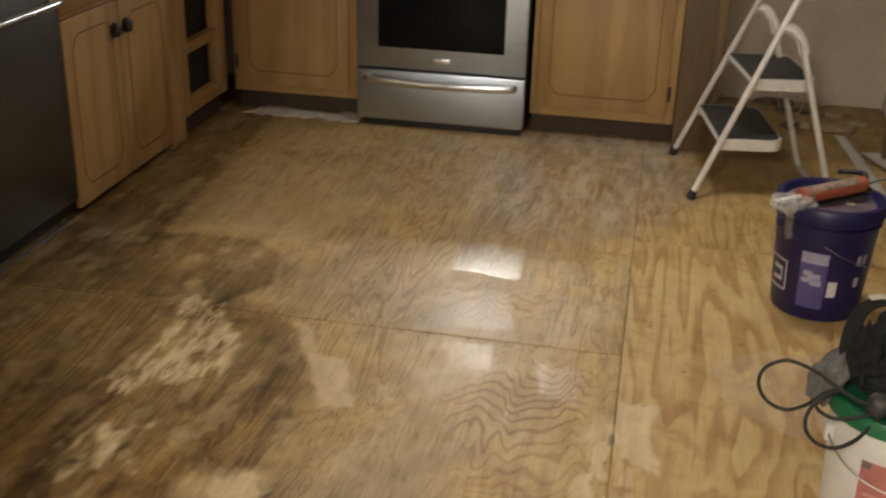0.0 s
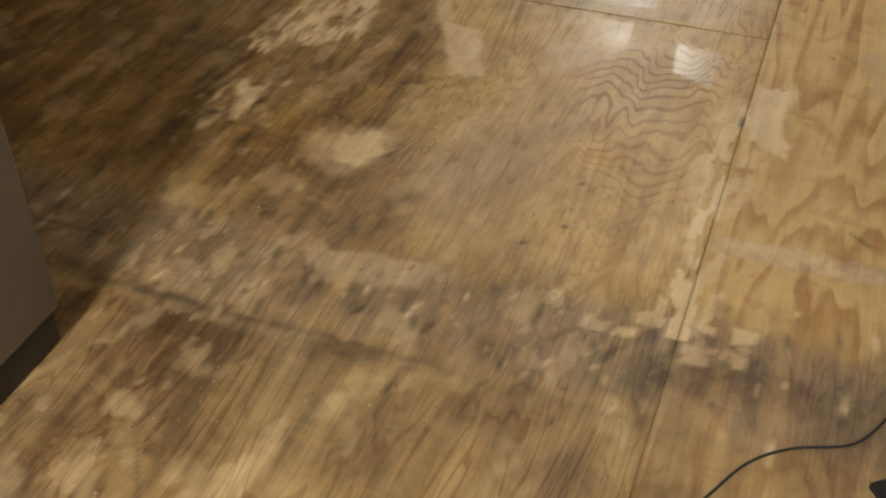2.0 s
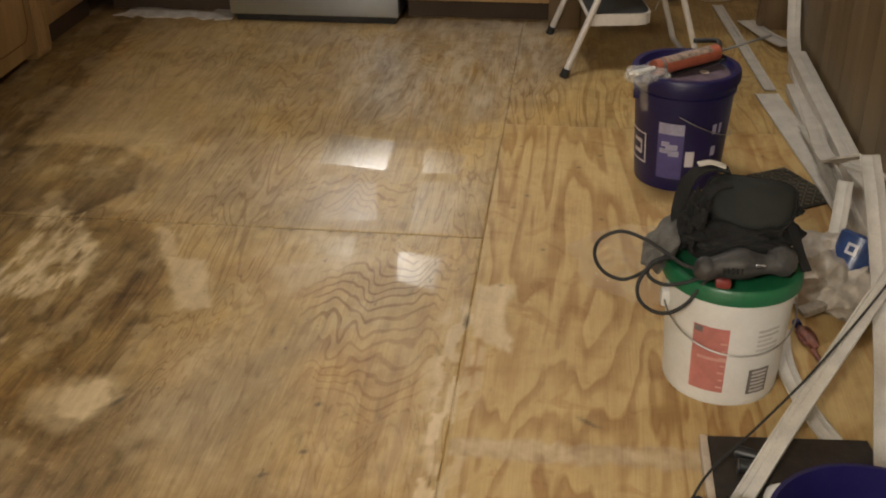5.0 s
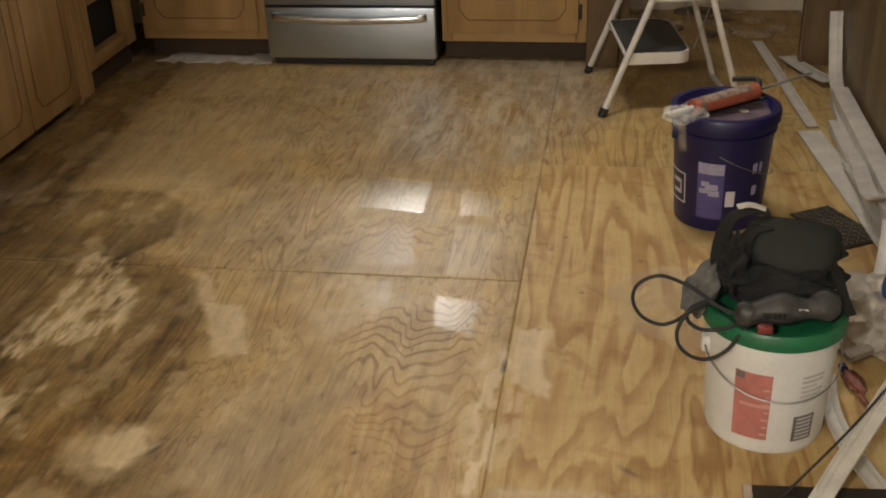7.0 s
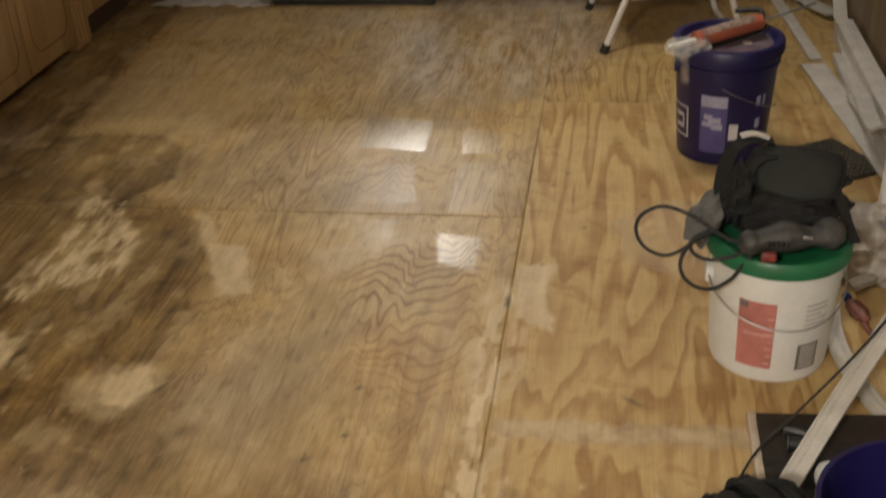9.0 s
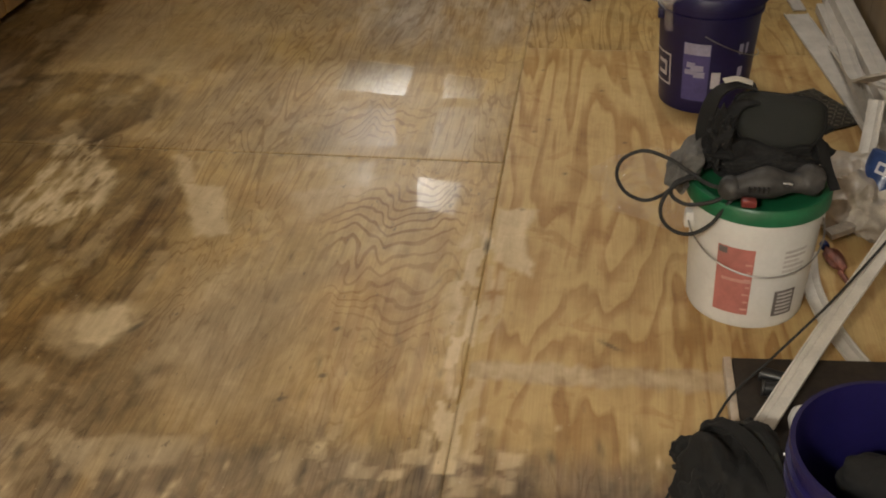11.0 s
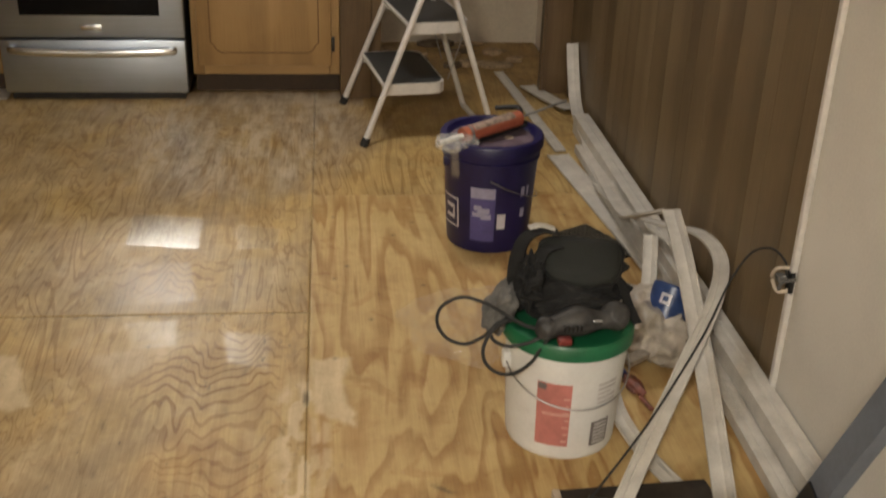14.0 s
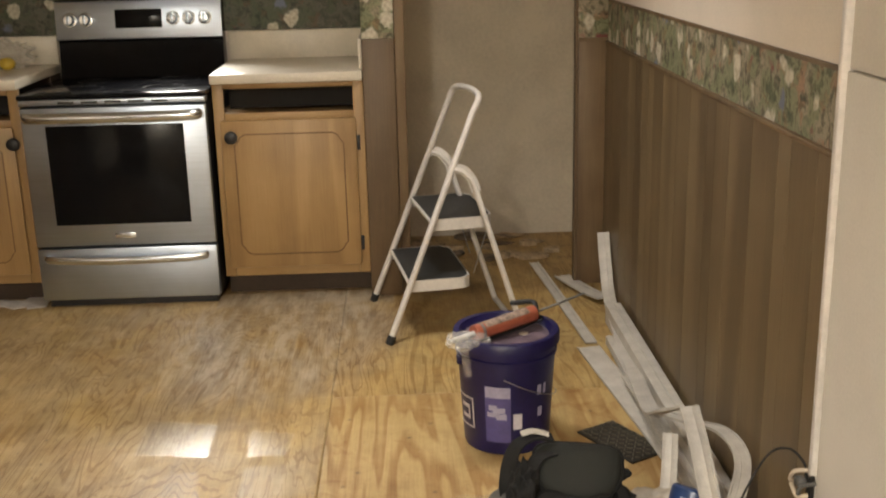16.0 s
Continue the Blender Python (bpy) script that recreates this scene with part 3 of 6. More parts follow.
    for x in (-0.305, -0.235, 0.155, 0.225, 0.298):
        k = lathe(0, 0, [(0.0, 0.036), (0.019, 0.036), (0.023, 0.030), (0.024, 0.008), (0.031, 0.006), (0.031, 0.0)], 28)
        k.transform(m @ Matrix.Translation((x, -0.006, 0.005)) @ Euler((radians(90), 0, 0)).to_matrix().to_4x4())
        knob = part("knob", k, CHROME, panel, "round steel knob")
        g = box(-0.005, -0.02, 0.034, 0.005, 0.02, 0.042, 0.002)
        g.transform(m @ Matrix.Translation((x, -0.006, 0.005)) @ Euler((radians(90), radians(0), 0)).to_matrix().to_4x4())
        part("grip", g, STEEL, knob)


make_range()


# ---- cabinets ----
def routed_line(x0, z0, x1, z1, y, cut=0.045, axis="x"):
    """The routed groove of a door, with stepped corners, as a thin dark line set on the face."""
    c = cut
    pts = [(x0 + c, z0), (x1 - c, z0), (x1 - c * 0.55, z0 + c * 0.25), (x1 - c * 0.25, z0 + c * 0.75), (x1, z0 + c), (x1, z1 - c), (x1 - c * 0.25, z1 - c * 0.75), (x1 - c * 0.55, z1 - c * 0.25), (x1 - c, z1),
           (x0 + c, z1), (x0 + c * 0.55, z1 - c * 0.25), (x0 + c * 0.25, z1 - c * 0.75), (x0, z1 - c), (x0, z0 + c), (x0 + c * 0.25, z0 + c * 0.75), (x0 + c * 0.55, z0 + c * 0.25)]
    line = [Vector((a, y, b)) if axis == "x" else Vector((y, a, b)) for a, b in pts]
    return sweep(line, [(-0.0025, -0.0012), (0.0025, -0.0012), (0.0025, 0.0012), (-0.0025, 0.0012)], up=(0, 1, 0) if axis == "x" else (1, 0, 0), closed=True)


def knob_mesh(c, way, r=0.019):
    k = lathe(0, 0, [(0.0, 0.026), (r * 0.5, 0.026), (r, 0.020), (r, 0.014), (r * 0.4, 0.010), (r * 0.4, 0.004), (r * 1.15, 0.003), (r * 1.15, 0.0)], 24)
    k.transform(Matrix.Translation(c) @ Vector(way).to_track_quat("Z", "Y").to_matrix().to_4x4())
    return k


def cabinet_north(x0, x1, knob_x, label, hinge_x):
    """A base cabinet that faces the camera: frame, missing drawer, routed door, recessed kick."""
    c = thing("base_cabinet", pose((x0 + x1) / 2, 0.35, 0), label, "cabinet", "kitchen base cabinets")
    f = FRONT
    part("case", box(x0, f + 0.02, 0.10, x1, 0.655, 0.785, 0.002), OAK, c)
    part("case_back", box(x0, 0.50, 0.785, x1, 0.655, 0.931), KICK, c)
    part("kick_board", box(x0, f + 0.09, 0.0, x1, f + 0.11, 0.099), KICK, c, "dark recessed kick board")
    part("stile", box(x0, f, 0.10, x0 + 0.045, f + 0.019, 0.931, 0.002), OAK, c)
    part("stile", box(x1 - 0.045, f, 0.10, x1, f + 0.019, 0.931, 0.002), OAK, c)
    for z0, z1 in ((0.10, 0.150), (0.765, 0.806), (0.908, 0.931)):
        part("rail", box(x0 + 0.046, f, z0, x1 - 0.046, f + 0.019, z1, 0.002), OAK_X, c)
    part("drawer_opening", box(x0 + 0.046, f + 0.16, 0.806, x1 - 0.046, f + 0.17, 0.908), DARK, c, "near-black panel for the shade where the drawer is missing")
    dx0, dx1 = x0 + 0.025, x1 - 0.035
    d = part("door", box(dx0, f - 0.019, 0.142, dx1, f - 0.001, 0.777, 0.006), OAK, c, "honey oak door with a routed line")
    part("groove", routed_line(dx0 + 0.055, 0.200, dx1 - 0.055, 0.720, f - 0.019), GROOVE, d)
    part("door_knob", knob_mesh((knob_x, f - 0.019, 0.708), (0, -1, 0), 0.024), BLACK, d, "dark round knob")
    for z in (0.235, 0.672):
        part("hinge", box(hinge_x - 0.007, f - 0.014, z - 0.032, hinge_x + 0.007, f - 0.001, z + 0.032, 0.004), BLACK, d, "dark hinge")


cabinet_north(0.775, 1.400, 0.842, "honey oak base cabinet with a missing drawer", 1.372)
cabinet_north(-0.60, -0.016, -0.055, "honey oak corner cabinet beside the range", -0.585)


def counter(name, x0, x1, label):
    c = thing(name, pose((x0 + x1) / 2, 0.35, 0.933), label, "worktop")
    part("top", box(x0, FRONT - 0.03, 0.932, x1, 0.645, 0.972, 0.006), COUNTER, c)
    part("backsplash", box(x0, 0.645, 0.94, x1, 0.664, 1.098, 0.004), COUNTER, c)
    return c


c = counter("worktop", 0.772, 1.398, "cream laminate worktop beside the range")
part("side_splash", box(1.384, FRONT + 0.03, 0.973, 1.399, 0.644, 1.098, 0.004), COUNTER, c)
c = counter("worktop", -1.26, -0.012, "cream laminate corner worktop with clutter on it")
part("left_top", box(-1.26, -2.19, 0.932, LEFT_FRONT + 0.03, FRONT - 0.031, 0.972, 0.006), COUNTER, c)
part("left_backsplash", box(-1.264, -2.19, 0.973, -1.245, 0.62, 1.098, 0.004), COUNTER, c)
solo("plastic_bag", lump((-0.20, 0.50, 1.029), (0.13, 0.08, 0.062), 0.4, 9, 3.1, 4, flat=0.973), FILM, "crumpled clear plastic bag on the worktop", "bag", base=(-0.20, 0.50, 0.973))
solo("lemon", lump((-0.17, 0.42, 1.001), (0.035, 0.028, 0.028), 0.08, 4, 2.2, 3), plain("yellow_skin", (0.55, 0.40, 0.05), 0.45), "small yellow item on the worktop", "fruit", base=(-0.17, 0.42, 0.973))


def left_run():
    f = LEFT_FRONT
    # unit with missing drawers
    c = thing("drawer_cabinet", pose(-0.9, -0.2, 0), "honey oak drawer cabinet with its drawers missing", "cabinet", "kitchen base cabinets")
    y0, y1 = -0.44, 0.035
    part("case", box(-1.25, y0, 0.10, f - 0.06, y1, 0.931), DARK, c, "near-black block for the shaded inside of the cabinet")
    part("kick_board", box(f - 0.06, y0, 0.0, f - 0.04, y1, 0.10), KICK, c)
    part("stile", box(f - 0.05, y0, 0.10, f, y0 + 0.06, 0.931, 0.003), OAK, c)
    part("stile", box(f - 0.05, y1 - 0.09, 0.10, f, y1, 0.931, 0.003), OAK, c)
    for z0, z1 in ((0.10, 0.16), (0.36, 0.405), (0.60, 0.645), (0.890, 0.931)):
        part("rail", box(f - 0.05, y0 + 0.061, z0, f - 0.002, y1 - 0.091, z1, 0.003), OAK_Y, c)
    # fluted filler
    c = thing("fluted_filler", pose(f, -0.5, 0), "honey oak fluted filler strip between the cabinets", "filler")
    part("board", box(f - 0.10, -0.57, 0.0, f - 0.004, -0.441, 0.931, 0.002), OAK, c)
    for i in range(4):
        y = -0.556 + i * 0.033
        part("flute", sweep([Vector((f - 0.004, y, 0.02)), Vector((f - 0.004, y, 0.86))], [(s, u) for s, u in round_shape(0.011, 10)], up=(1, 0, 0)), OAK, c)
    # double door unit
    c = thing("sink_cabinet", pose(-0.9, -0.95, 0), "honey oak base cabinet with two doors", "cabinet", "kitchen base cabinets")
    y0, y1 = -1.40, -0.571
    part("case", box(-1.25, y0, 0.10, f - 0.004, y1, 0.931, 0.002), OAK, c)
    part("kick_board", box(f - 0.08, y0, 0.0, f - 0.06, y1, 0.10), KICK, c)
    mid = (y0 + y1) / 2
    for a, b, ky in ((y0 + 0.02, mid - 0.003, mid - 0.045), (mid + 0.003, y1 - 0.02, mid + 0.045)):
        d = part("door", box(f - 0.003, a, 0.045, f + 0.017, b, 0.70, 0.006), OAK, c, "honey oak door with a routed line")
        part("groove", routed_line(a + 0.055, 0.11, b - 0.055, 0.64, f + 0.017, axis="y"), GROOVE, d)
        part("door_knob", knob_mesh((f + 0.017, ky, 0.60), (1, 0, 0), 0.024), BLACK, d, "dark round knob")
        part("drawer_front", box(f - 0.003, a, 0.72, f + 0.017, b, 0.915, 0.006), OAK_Y, c)
    # dishwasher
    d = thing("dishwasher", pose(-0.9, -1.75, 0), "dark stainless steel dishwasher with a bar handle", "dishwasher")
    part("body", box(-1.24, -2.085, 0.09, f - 0.01, -1.405, 0.925), BLACK, d)
    door = part("door", box(f - 0.009, -2.083, 0.095, f + 0.03, -1.407, 0.920, 0.008), STEEL_V, d, "dull stainless door")
    part("door_handle", tube([(f + 0.03, -2.03, 0.78), (f + 0.07, -2.02, 0.78), (f + 0.075, -1.75, 0.78), (f + 0.07, -1.47, 0.78), (f + 0.03, -1.46, 0.78)], 0.011), CHROME, door, "bright bar handle")
    part("kick_plate", box(f - 0.07, -2.083, 0.004, f - 0.05, -1.407, 0.094), BLACK, d)
    part("kick_strip", box(f - 0.020, -2.08, 0.0, f - 0.008, -1.41, 0.008, 0.002), GREY_CLOTH, d, "pale dusty strip on the floor")
    e = thing("end_panel", pose(-0.9, -2.13, 0), "honey oak end panel of the cabinet run", "panel")
    part("board", box(-1.25, -2.17, 0.075, f + 0.005, -2.087, 0.931, 0.004), OAK, e)
    part("foot", box(-1.25, -2.166, 0.0, f - 0.06, -2.09, 0.074), KICK, e)


left_run()


def make_fridge():
    r = thing("refrigerator", pose(-0.1, -3.9, 0), "taupe-grey refrigerator with a black base grille", "refrigerator")
    part("cabinet", box(-0.55, -4.34, 0.06, 0.16, -3.50, 1.72, 0.012), FRIDGE, r)
    part("door", box(0.165, -4.34, 0.085, 0.232, -3.505, 1.25, 0.014, seg=3), FRIDGE, r, "dull grey door")
    part("freezer_door", box(0.165, -4.34, 1.265, 0.232, -3.505, 1.72, 0.014, seg=3), FRIDGE, r, "dull grey door")
    part("base_grille", box(0.10, -4.33, 0.004, 0.215, -3.515, 0.078, 0.006), BLACK, r, "black base grille")
    part("door_handle", tube([(0.232, -4.28, 1.20), (0.28, -4.28, 1.18), (0.28, -4.28, 0.75), (0.232, -4.28, 0.73)], 0.012), BLACK, r)


make_fridge()
# unseen box up to the ceiling, added to keep the left cabinets in shadow
solo("wall_cabinet", box(-0.55, -4.36, 1.76, 0.225, -3.49, H - 0.002, 0.004), OAK, "unseen oak box above the refrigerator, added to block lamp light", "cabinet", base=(-0.2, -3.9, 1.76))


# ---- step stool ----
def make_stool():
    s = thing("step_stool", pose(1.70, -0.31, 0), "white folding two-step stool with grey rubber treads", "step stool")
    a, b = Vector((1.418, -0.045, 0.022)), Vector((1.490, -0.572, 0.022))
    ta, tb = Vector((1.745, -0.130, 0.86)), Vector((1.822, -0.455, 0.86))

    def on(p, q, z):
        t = (z - p.z) / (q.z - p.z)
        return p + (q - p) * t
    top = [ta + Vector((0.026, -0.03, 0.058)), (ta + tb) / 2 + Vector((0.034, 0, 0.072)), tb + Vector((0.026, 0.03, 0.058))]
    line = [a, on(a, ta, 0.45), ta] + smooth_line([ta, *top, tb], 6)[1:-1] + [tb, on(b, tb, 0.45), b]
    part("front_frame", sweep(line, round_shape(0.0125, 12), up=(1, 0, 0.2)), WHITE_METAL, s, "white tube frame with a hoop handle")
    ha, hb = on(a, ta, 0.655), on(b, tb, 0.655)
    ra, rb = Vector((1.925, -0.085, 0.016)), Vector((2.000, -0.585, 0.016))
    ka, kb = ha + Vector((0.075, -0.005, -0.045)), hb + Vector((0.075, 0.005, -0.045))
    low = smooth_line([ka + (ra - ka) * 0.93, ra + Vector((0.0, -0.03, 0.002)), ra + Vector((0.012, -0.09, 0)), rb + Vector((-0.012, 0.09, 0)), rb + Vector((0, 0.03, 0.002)), kb + (rb - kb) * 0.93], 6)
    line = [ha + Vector((0.005, 0, 0)), ha + Vector((0.035, 0, -0.008)), ka, *low, kb, hb + Vector((0.035, 0, -0.008)), hb + Vector((0.005, 0, 0))]
    part("rear_frame", sweep(line, round_shape(0.0115, 12), up=(0.9, 0, 0.3)), WHITE_METAL, s, "white U-shaped rear tube")
    for h, k in ((ha, ka), (hb, kb)):
        part("hinge_plate", sweep(smooth_line([h, h + Vector((0.04, 0, -0.004)), k, k + Vector((0.015, 0, -0.045))], 5), [(-0.019, -0.004), (0.019, -0.004), (0.019, 0.004), (-0.019, 0.004)], up=(0, 1, 0)), WHITE_METAL, s, "white hinge bracket")
    for foot, top_ in ((a, ta), (b, tb)):
        d = (top_ - foot).normalized()
        part("foot_cap", sweep([foot - d * 0.022, foot - d * 0.018, foot + d * 0.012], round_shape(0.0165, 12), up=(1, 0, 0.2)), RUBBER, s, "black rubber foot")
    for z, depth in ((0.225, 0.235), (0.455, 0.235)):
        p, q = on(a, ta, z), on(b, tb, z)
        w = (q - p).normalized()
        back = Vector((-w.y, w.x, 0))
        if back.x < 0:
            back = -back
        p2, q2 = p + w * 0.012, q - w * 0.012
        outline = [p2, p2 + back * (depth - 0.04), p2 + back * depth + w * 0.05, q2 + back * depth - w * 0.05, q2 + back * (depth - 0.04), q2]
        bmx = slab([(v.x, v.y) for v in outline], z + 0.004, z + 0.012)
        tread = part("tread", bmx, TREAD, s, "scuffed dark grey rubber tread")
        rim = [p2] + smooth_line([p2 + back * 0.02, p2 + back * (depth - 0.05), p2 + back * (depth - 0.01) + w * 0.02, p2 + back * depth + w * 0.07, q2 + back * depth - w * 0.07, q2 + back * (depth - 0.01) - w * 0.02, q2 + back * (depth - 0.05), q2 + back * 0.02], 4) + [q2]
        part("tread_rim", sweep([Vector((v.x, v.y, z - 0.012)) for v in rim], [(-0.004, -0.02), (0.004, -0.02), (0.004, 0.024), (-0.004, 0.024)]), WHITE_METAL, tread, "white steel rim")
        part("front_bar", tube([p, q], 0.009, soft=False), WHITE_METAL, tread)
    # thin stay wires under the upper tread
    u, v = on(a, ta, 0.44), on(b, tb, 0.44)
    part("stay_wire", tube([u + Vector((0.18, -0.05, 0)), u + Vector((0.24, -0.06, -0.21))], 0.0025, 6, False), WIRE, s)
    part("stay_wire", tube([v + Vector((0.22, 0.04, 0)), v + Vector((0.16, 0.05, -0.20))], 0.0025, 6, False), WIRE, s)


make_stool()


# ---- buckets ----
def bucket_radius(z, r0, r1, h):
    return r0 + (r1 - r0) * z / h


def decal(cx, cy, a0, a1, z0, z1, r0, r1, h, lift=0.0012, thick=0.0006, n=14):
    """A label that follows the bucket's wall; angles in degrees."""
    own = bmesh.new()
    grid = []
    for lay in (lift, lift + thick):
        for z in (z0, z1):
            r = bucket_radius(z, r0, r1, h) + lay
            grid.append([own.verts.new((cx + r * math.cos(radians(a0 + (a1 - a0) * i / n)), cy + r * math.sin(radians(a0 + (a1 - a0) * i / n)), z)) for i in range(n + 1)])
    for i in range(n):
        for p, q in ((0, 1), (2, 3), (0, 2), (1, 3)):
            own.faces.new((grid[p][i], grid[p][i + 1], grid[q][i + 1], grid[q][i]))
    return own


def shell(cx, cy, r0, r1, h, rib=True):
    rr = lambda z: bucket_radius(z, r0, r1, h)
    prof = [(0.0, 0.003), (r0 - 0.012, 0.003), (r0 - 0.008, 0.0), (r0 - 0.003, 0.002), (r0, 0.010)]
    prof += [(rr(z), z) for z in (0.06, 0.14, 0.22, h * 0.76)]
    if rib:
        for z in (0.80, 0.88):
            prof += [(rr(h * z), h * z), (rr(h * z) + 0.008, h * z + 0.002), (rr(h * z) + 0.008, h * z + 0.010), (rr(h * z) + 0.001, h * z + 0.012)]
    prof += [(r1, h - 0.012), (r1 + 0.005, h - 0.008), (r1 + 0.004, h), (r1 - 0.003, h), (r1 - 0.004, h - 0.02), (r0 - 0.004, 0.012), (0.0, 0.010)]
    return lathe(cx, cy, prof, 56)


def bail(cx, cy, r, z, a, drop, lean=0.0):
    """The wire handle, hanging against the wall between two ears."""
    pts = []
    for i in range(17):
        t = i / 16
        ang = radians(a + 180 * t)
        k = math.sin(math.pi * t)
        pts.append((cx + (r + 0.010 + lean * k) * math.cos(ang), cy + (r + 0.010 + lean * k) * math.sin(ang), z - drop * k))
    return pts


PB = (1.853, -1.415)
b = thing("indigo_bucket", pose(*PB, 0), "indigo plastic bucket with a lid and white print", "bucket", "five gallon buckets")
body = part("body", shell(*PB, 0.130, 0.150, 0.342, False), PURPLE, b)
part("collar", lathe(*PB, [(0.1478, 0.292), (0.1530, 0.294), (0.1535, 0.302), (0.1495, 0.304)], 56), PURPLE, body)
part("label_panel", decal(*PB, -122, -90, 0.045, 0.225, 0.130, 0.150, 0.342), plain("faded_print", (0.085, 0.075, 0.24), 0.45), body, "faded pale print panel")
part("label_top", decal(*PB, -121, -91, 0.19, 0.225, 0.130, 0.150, 0.342, 0.0022), PALE_PRINT, body)
for a0, a1, z0, z1 in ((-117, -107, 0.150, 0.166), (-112, -97, 0.140, 0.158), (-119, -104, 0.128, 0.143), (-108, -95, 0.120, 0.138)):
    part("label_emblem", decal(*PB, a0, a1, z0, z1, 0.130, 0.150, 0.342, 0.0022), PALE_PRINT, body)
part("label_square", decal(*PB, -87, -76, 0.088, 0.138, 0.130, 0.150, 0.342), WHITE_PRINT, body, "small pale print square")
for a0, a1, z0, z1 in ((-174, -140, 0.075, 0.080), (-174, -140, 0.168, 0.173), (-142, -140, 0.080, 0.168), (-165, -150, 0.10, 0.112), (-165, -150, 0.135, 0.147), (-150, -147, 0.10, 0.147)):
    part("logo_bar", decal(*PB, a0, a1, z0, z1, 0.130, 0.150, 0.342), WHITE_PRINT, body, "white logo outline bar")
for a0, a1, z0, z1 in ((-56, -50, 0.188, 0.220), (-46, -42, 0.188, 0.220), (-54, -47, 0.118, 0.148)):
    part("print_bar", decal(*PB, a0, a1, z0, z1, 0.130, 0.150, 0.342), PALE_PRINT, body)
lid = part("lid", lathe(*PB, [(0.0, 0.340), (0.130, 0.340), (0.136, 0.346), (0.141, 0.360), (0.157, 0.360), (0.161, 0.354), (0.161, 0.328), (0.156, 0.326), (0.155, 0.335), (0.0, 0.335)], 56), PURPLE, b, "indigo lid with a raised rim")
part("lid_dust", lathe(*PB, [(0.0, 0.3425), (0.127, 0.3425), (0.129, 0.3405), (0.0, 0.3405)], 40), PURPLE_LID, lid, "dusty mauve lid centre")
part("wire_handle", tube([(PB[0] + (0.152 - 0.0002 * i) * math.cos(radians(-98 + 10.5 * i)), PB[1] + (0.152 - 0.0002 * i) * math.sin(radians(-98 + 10.5 * i)), 0.252 - 0.060 * math.sin(math.pi * i / 18) - 0.004 * i) for i in range(11)], 0.0017, 6), WIRE, b)
part("lid_spot", lathe(1.905, -1.425, [(0.0, 0.3445), (0.013, 0.3440), (0.015, 0.3422), (0.0, 0.3422)], 20), BEIGE_PLASTIC, lid, "small white spot")
for a in (-165, 15):
    part("ear", box(PB[0] + 0.146 * math.cos(radians(a)) - 0.012, PB[1] + 0.146 * math.sin(radians(a)) - 0.012, 0.265, PB[0] + 0.146 * math.cos(radians(a)) + 0.012, PB[1] + 0.146 * math.sin(radians(a)) + 0.012, 0.295, 0.005), PURPLE, b)


def make_caulk_gun():
    g = thing("caulk_gun", pose(1.85, -1.43, 0.345), "caulking gun with an orange sealant tube lying on the bucket", "caulk gun")
    p, q = Vector((1.752, -1.490, 0.372)), Vector((1.942, -1.372, 0.388))
    d = (q - p).normalized()
    part("tube", sweep([p, p + d * 0.004, q - d * 0.004, q], round_shape(0.0245, 20)), ORANGE, g, "orange sealant tube")
    arc = [radians(35 + 12 * i) for i in range(11)]
    part("tube_label", sweep([p + d * 0.035, p + d * 0.195], [(0.0253 * math.cos(a), 0.0253 * math.sin(a)) for a in arc] + [(0.0243 * math.cos(a), 0.0243 * math.sin(a)) for a in reversed(arc)]), plain("grey_beige_print", (0.27, 0.20, 0.165), 0.4, 0.0, 0.35, 60), g, "grey-beige print along the top")
    part("tube_stripe", sweep([p + d * 0.020, p + d * 0.030], round_shape(0.0252, 20)), DARK_PRINT, g)
    part("nozzle", sweep([p, p - d * 0.02, p - d * 0.09], [(s, u) for s, u in round_shape(0.008, 12)]), WHITE_PLASTIC, g, "white nozzle")
    part("cradle", sweep(smooth_line([p + Vector((0, 0, -0.026)), q + Vector((0, 0, -0.026)), q + d * 0.02 + Vector((0, 0, -0.01))], 5), [(-0.018, -0.002), (0.018, -0.002), (0.018, 0.002), (-0.018, 0.002)]), BLACK, g, "black steel cradle")
    part("trigger", tube([q + d * 0.01, q + d * 0.03 + Vector((-0.02, 0.05, 0.01)), q + Vector((-0.06, 0.10, 0.0))], 0.008), BLACK, g)
    part("rod", tube([q, q + d * 0.20 + Vector((0, 0, 0.008))], 0.004, 8, False), WIRE, g, "steel plunger rod")


make_caulk_gun()
solo("plastic_wrap", lump((1.726, -1.510, 0.360), (0.066, 0.050, 0.030), 0.38, 4, 5.0, 5), FILM, "crumpled clear plastic wrap over the bucket's rim", "wrap", base=(1.725, -1.520, 0.355))
solo("plastic_wrap", ribbon([(1.735, -1.535, 0.366), (1.722, -1.556, 0.35), (1.726, -1.545, 0.30), (1.730, -1.532, 0.255)], 0.024, 0.0012), THIN_FILM, "strip of clear plastic hanging down the bucket", "wrap", base=(1.735, -1.535, 0.366))

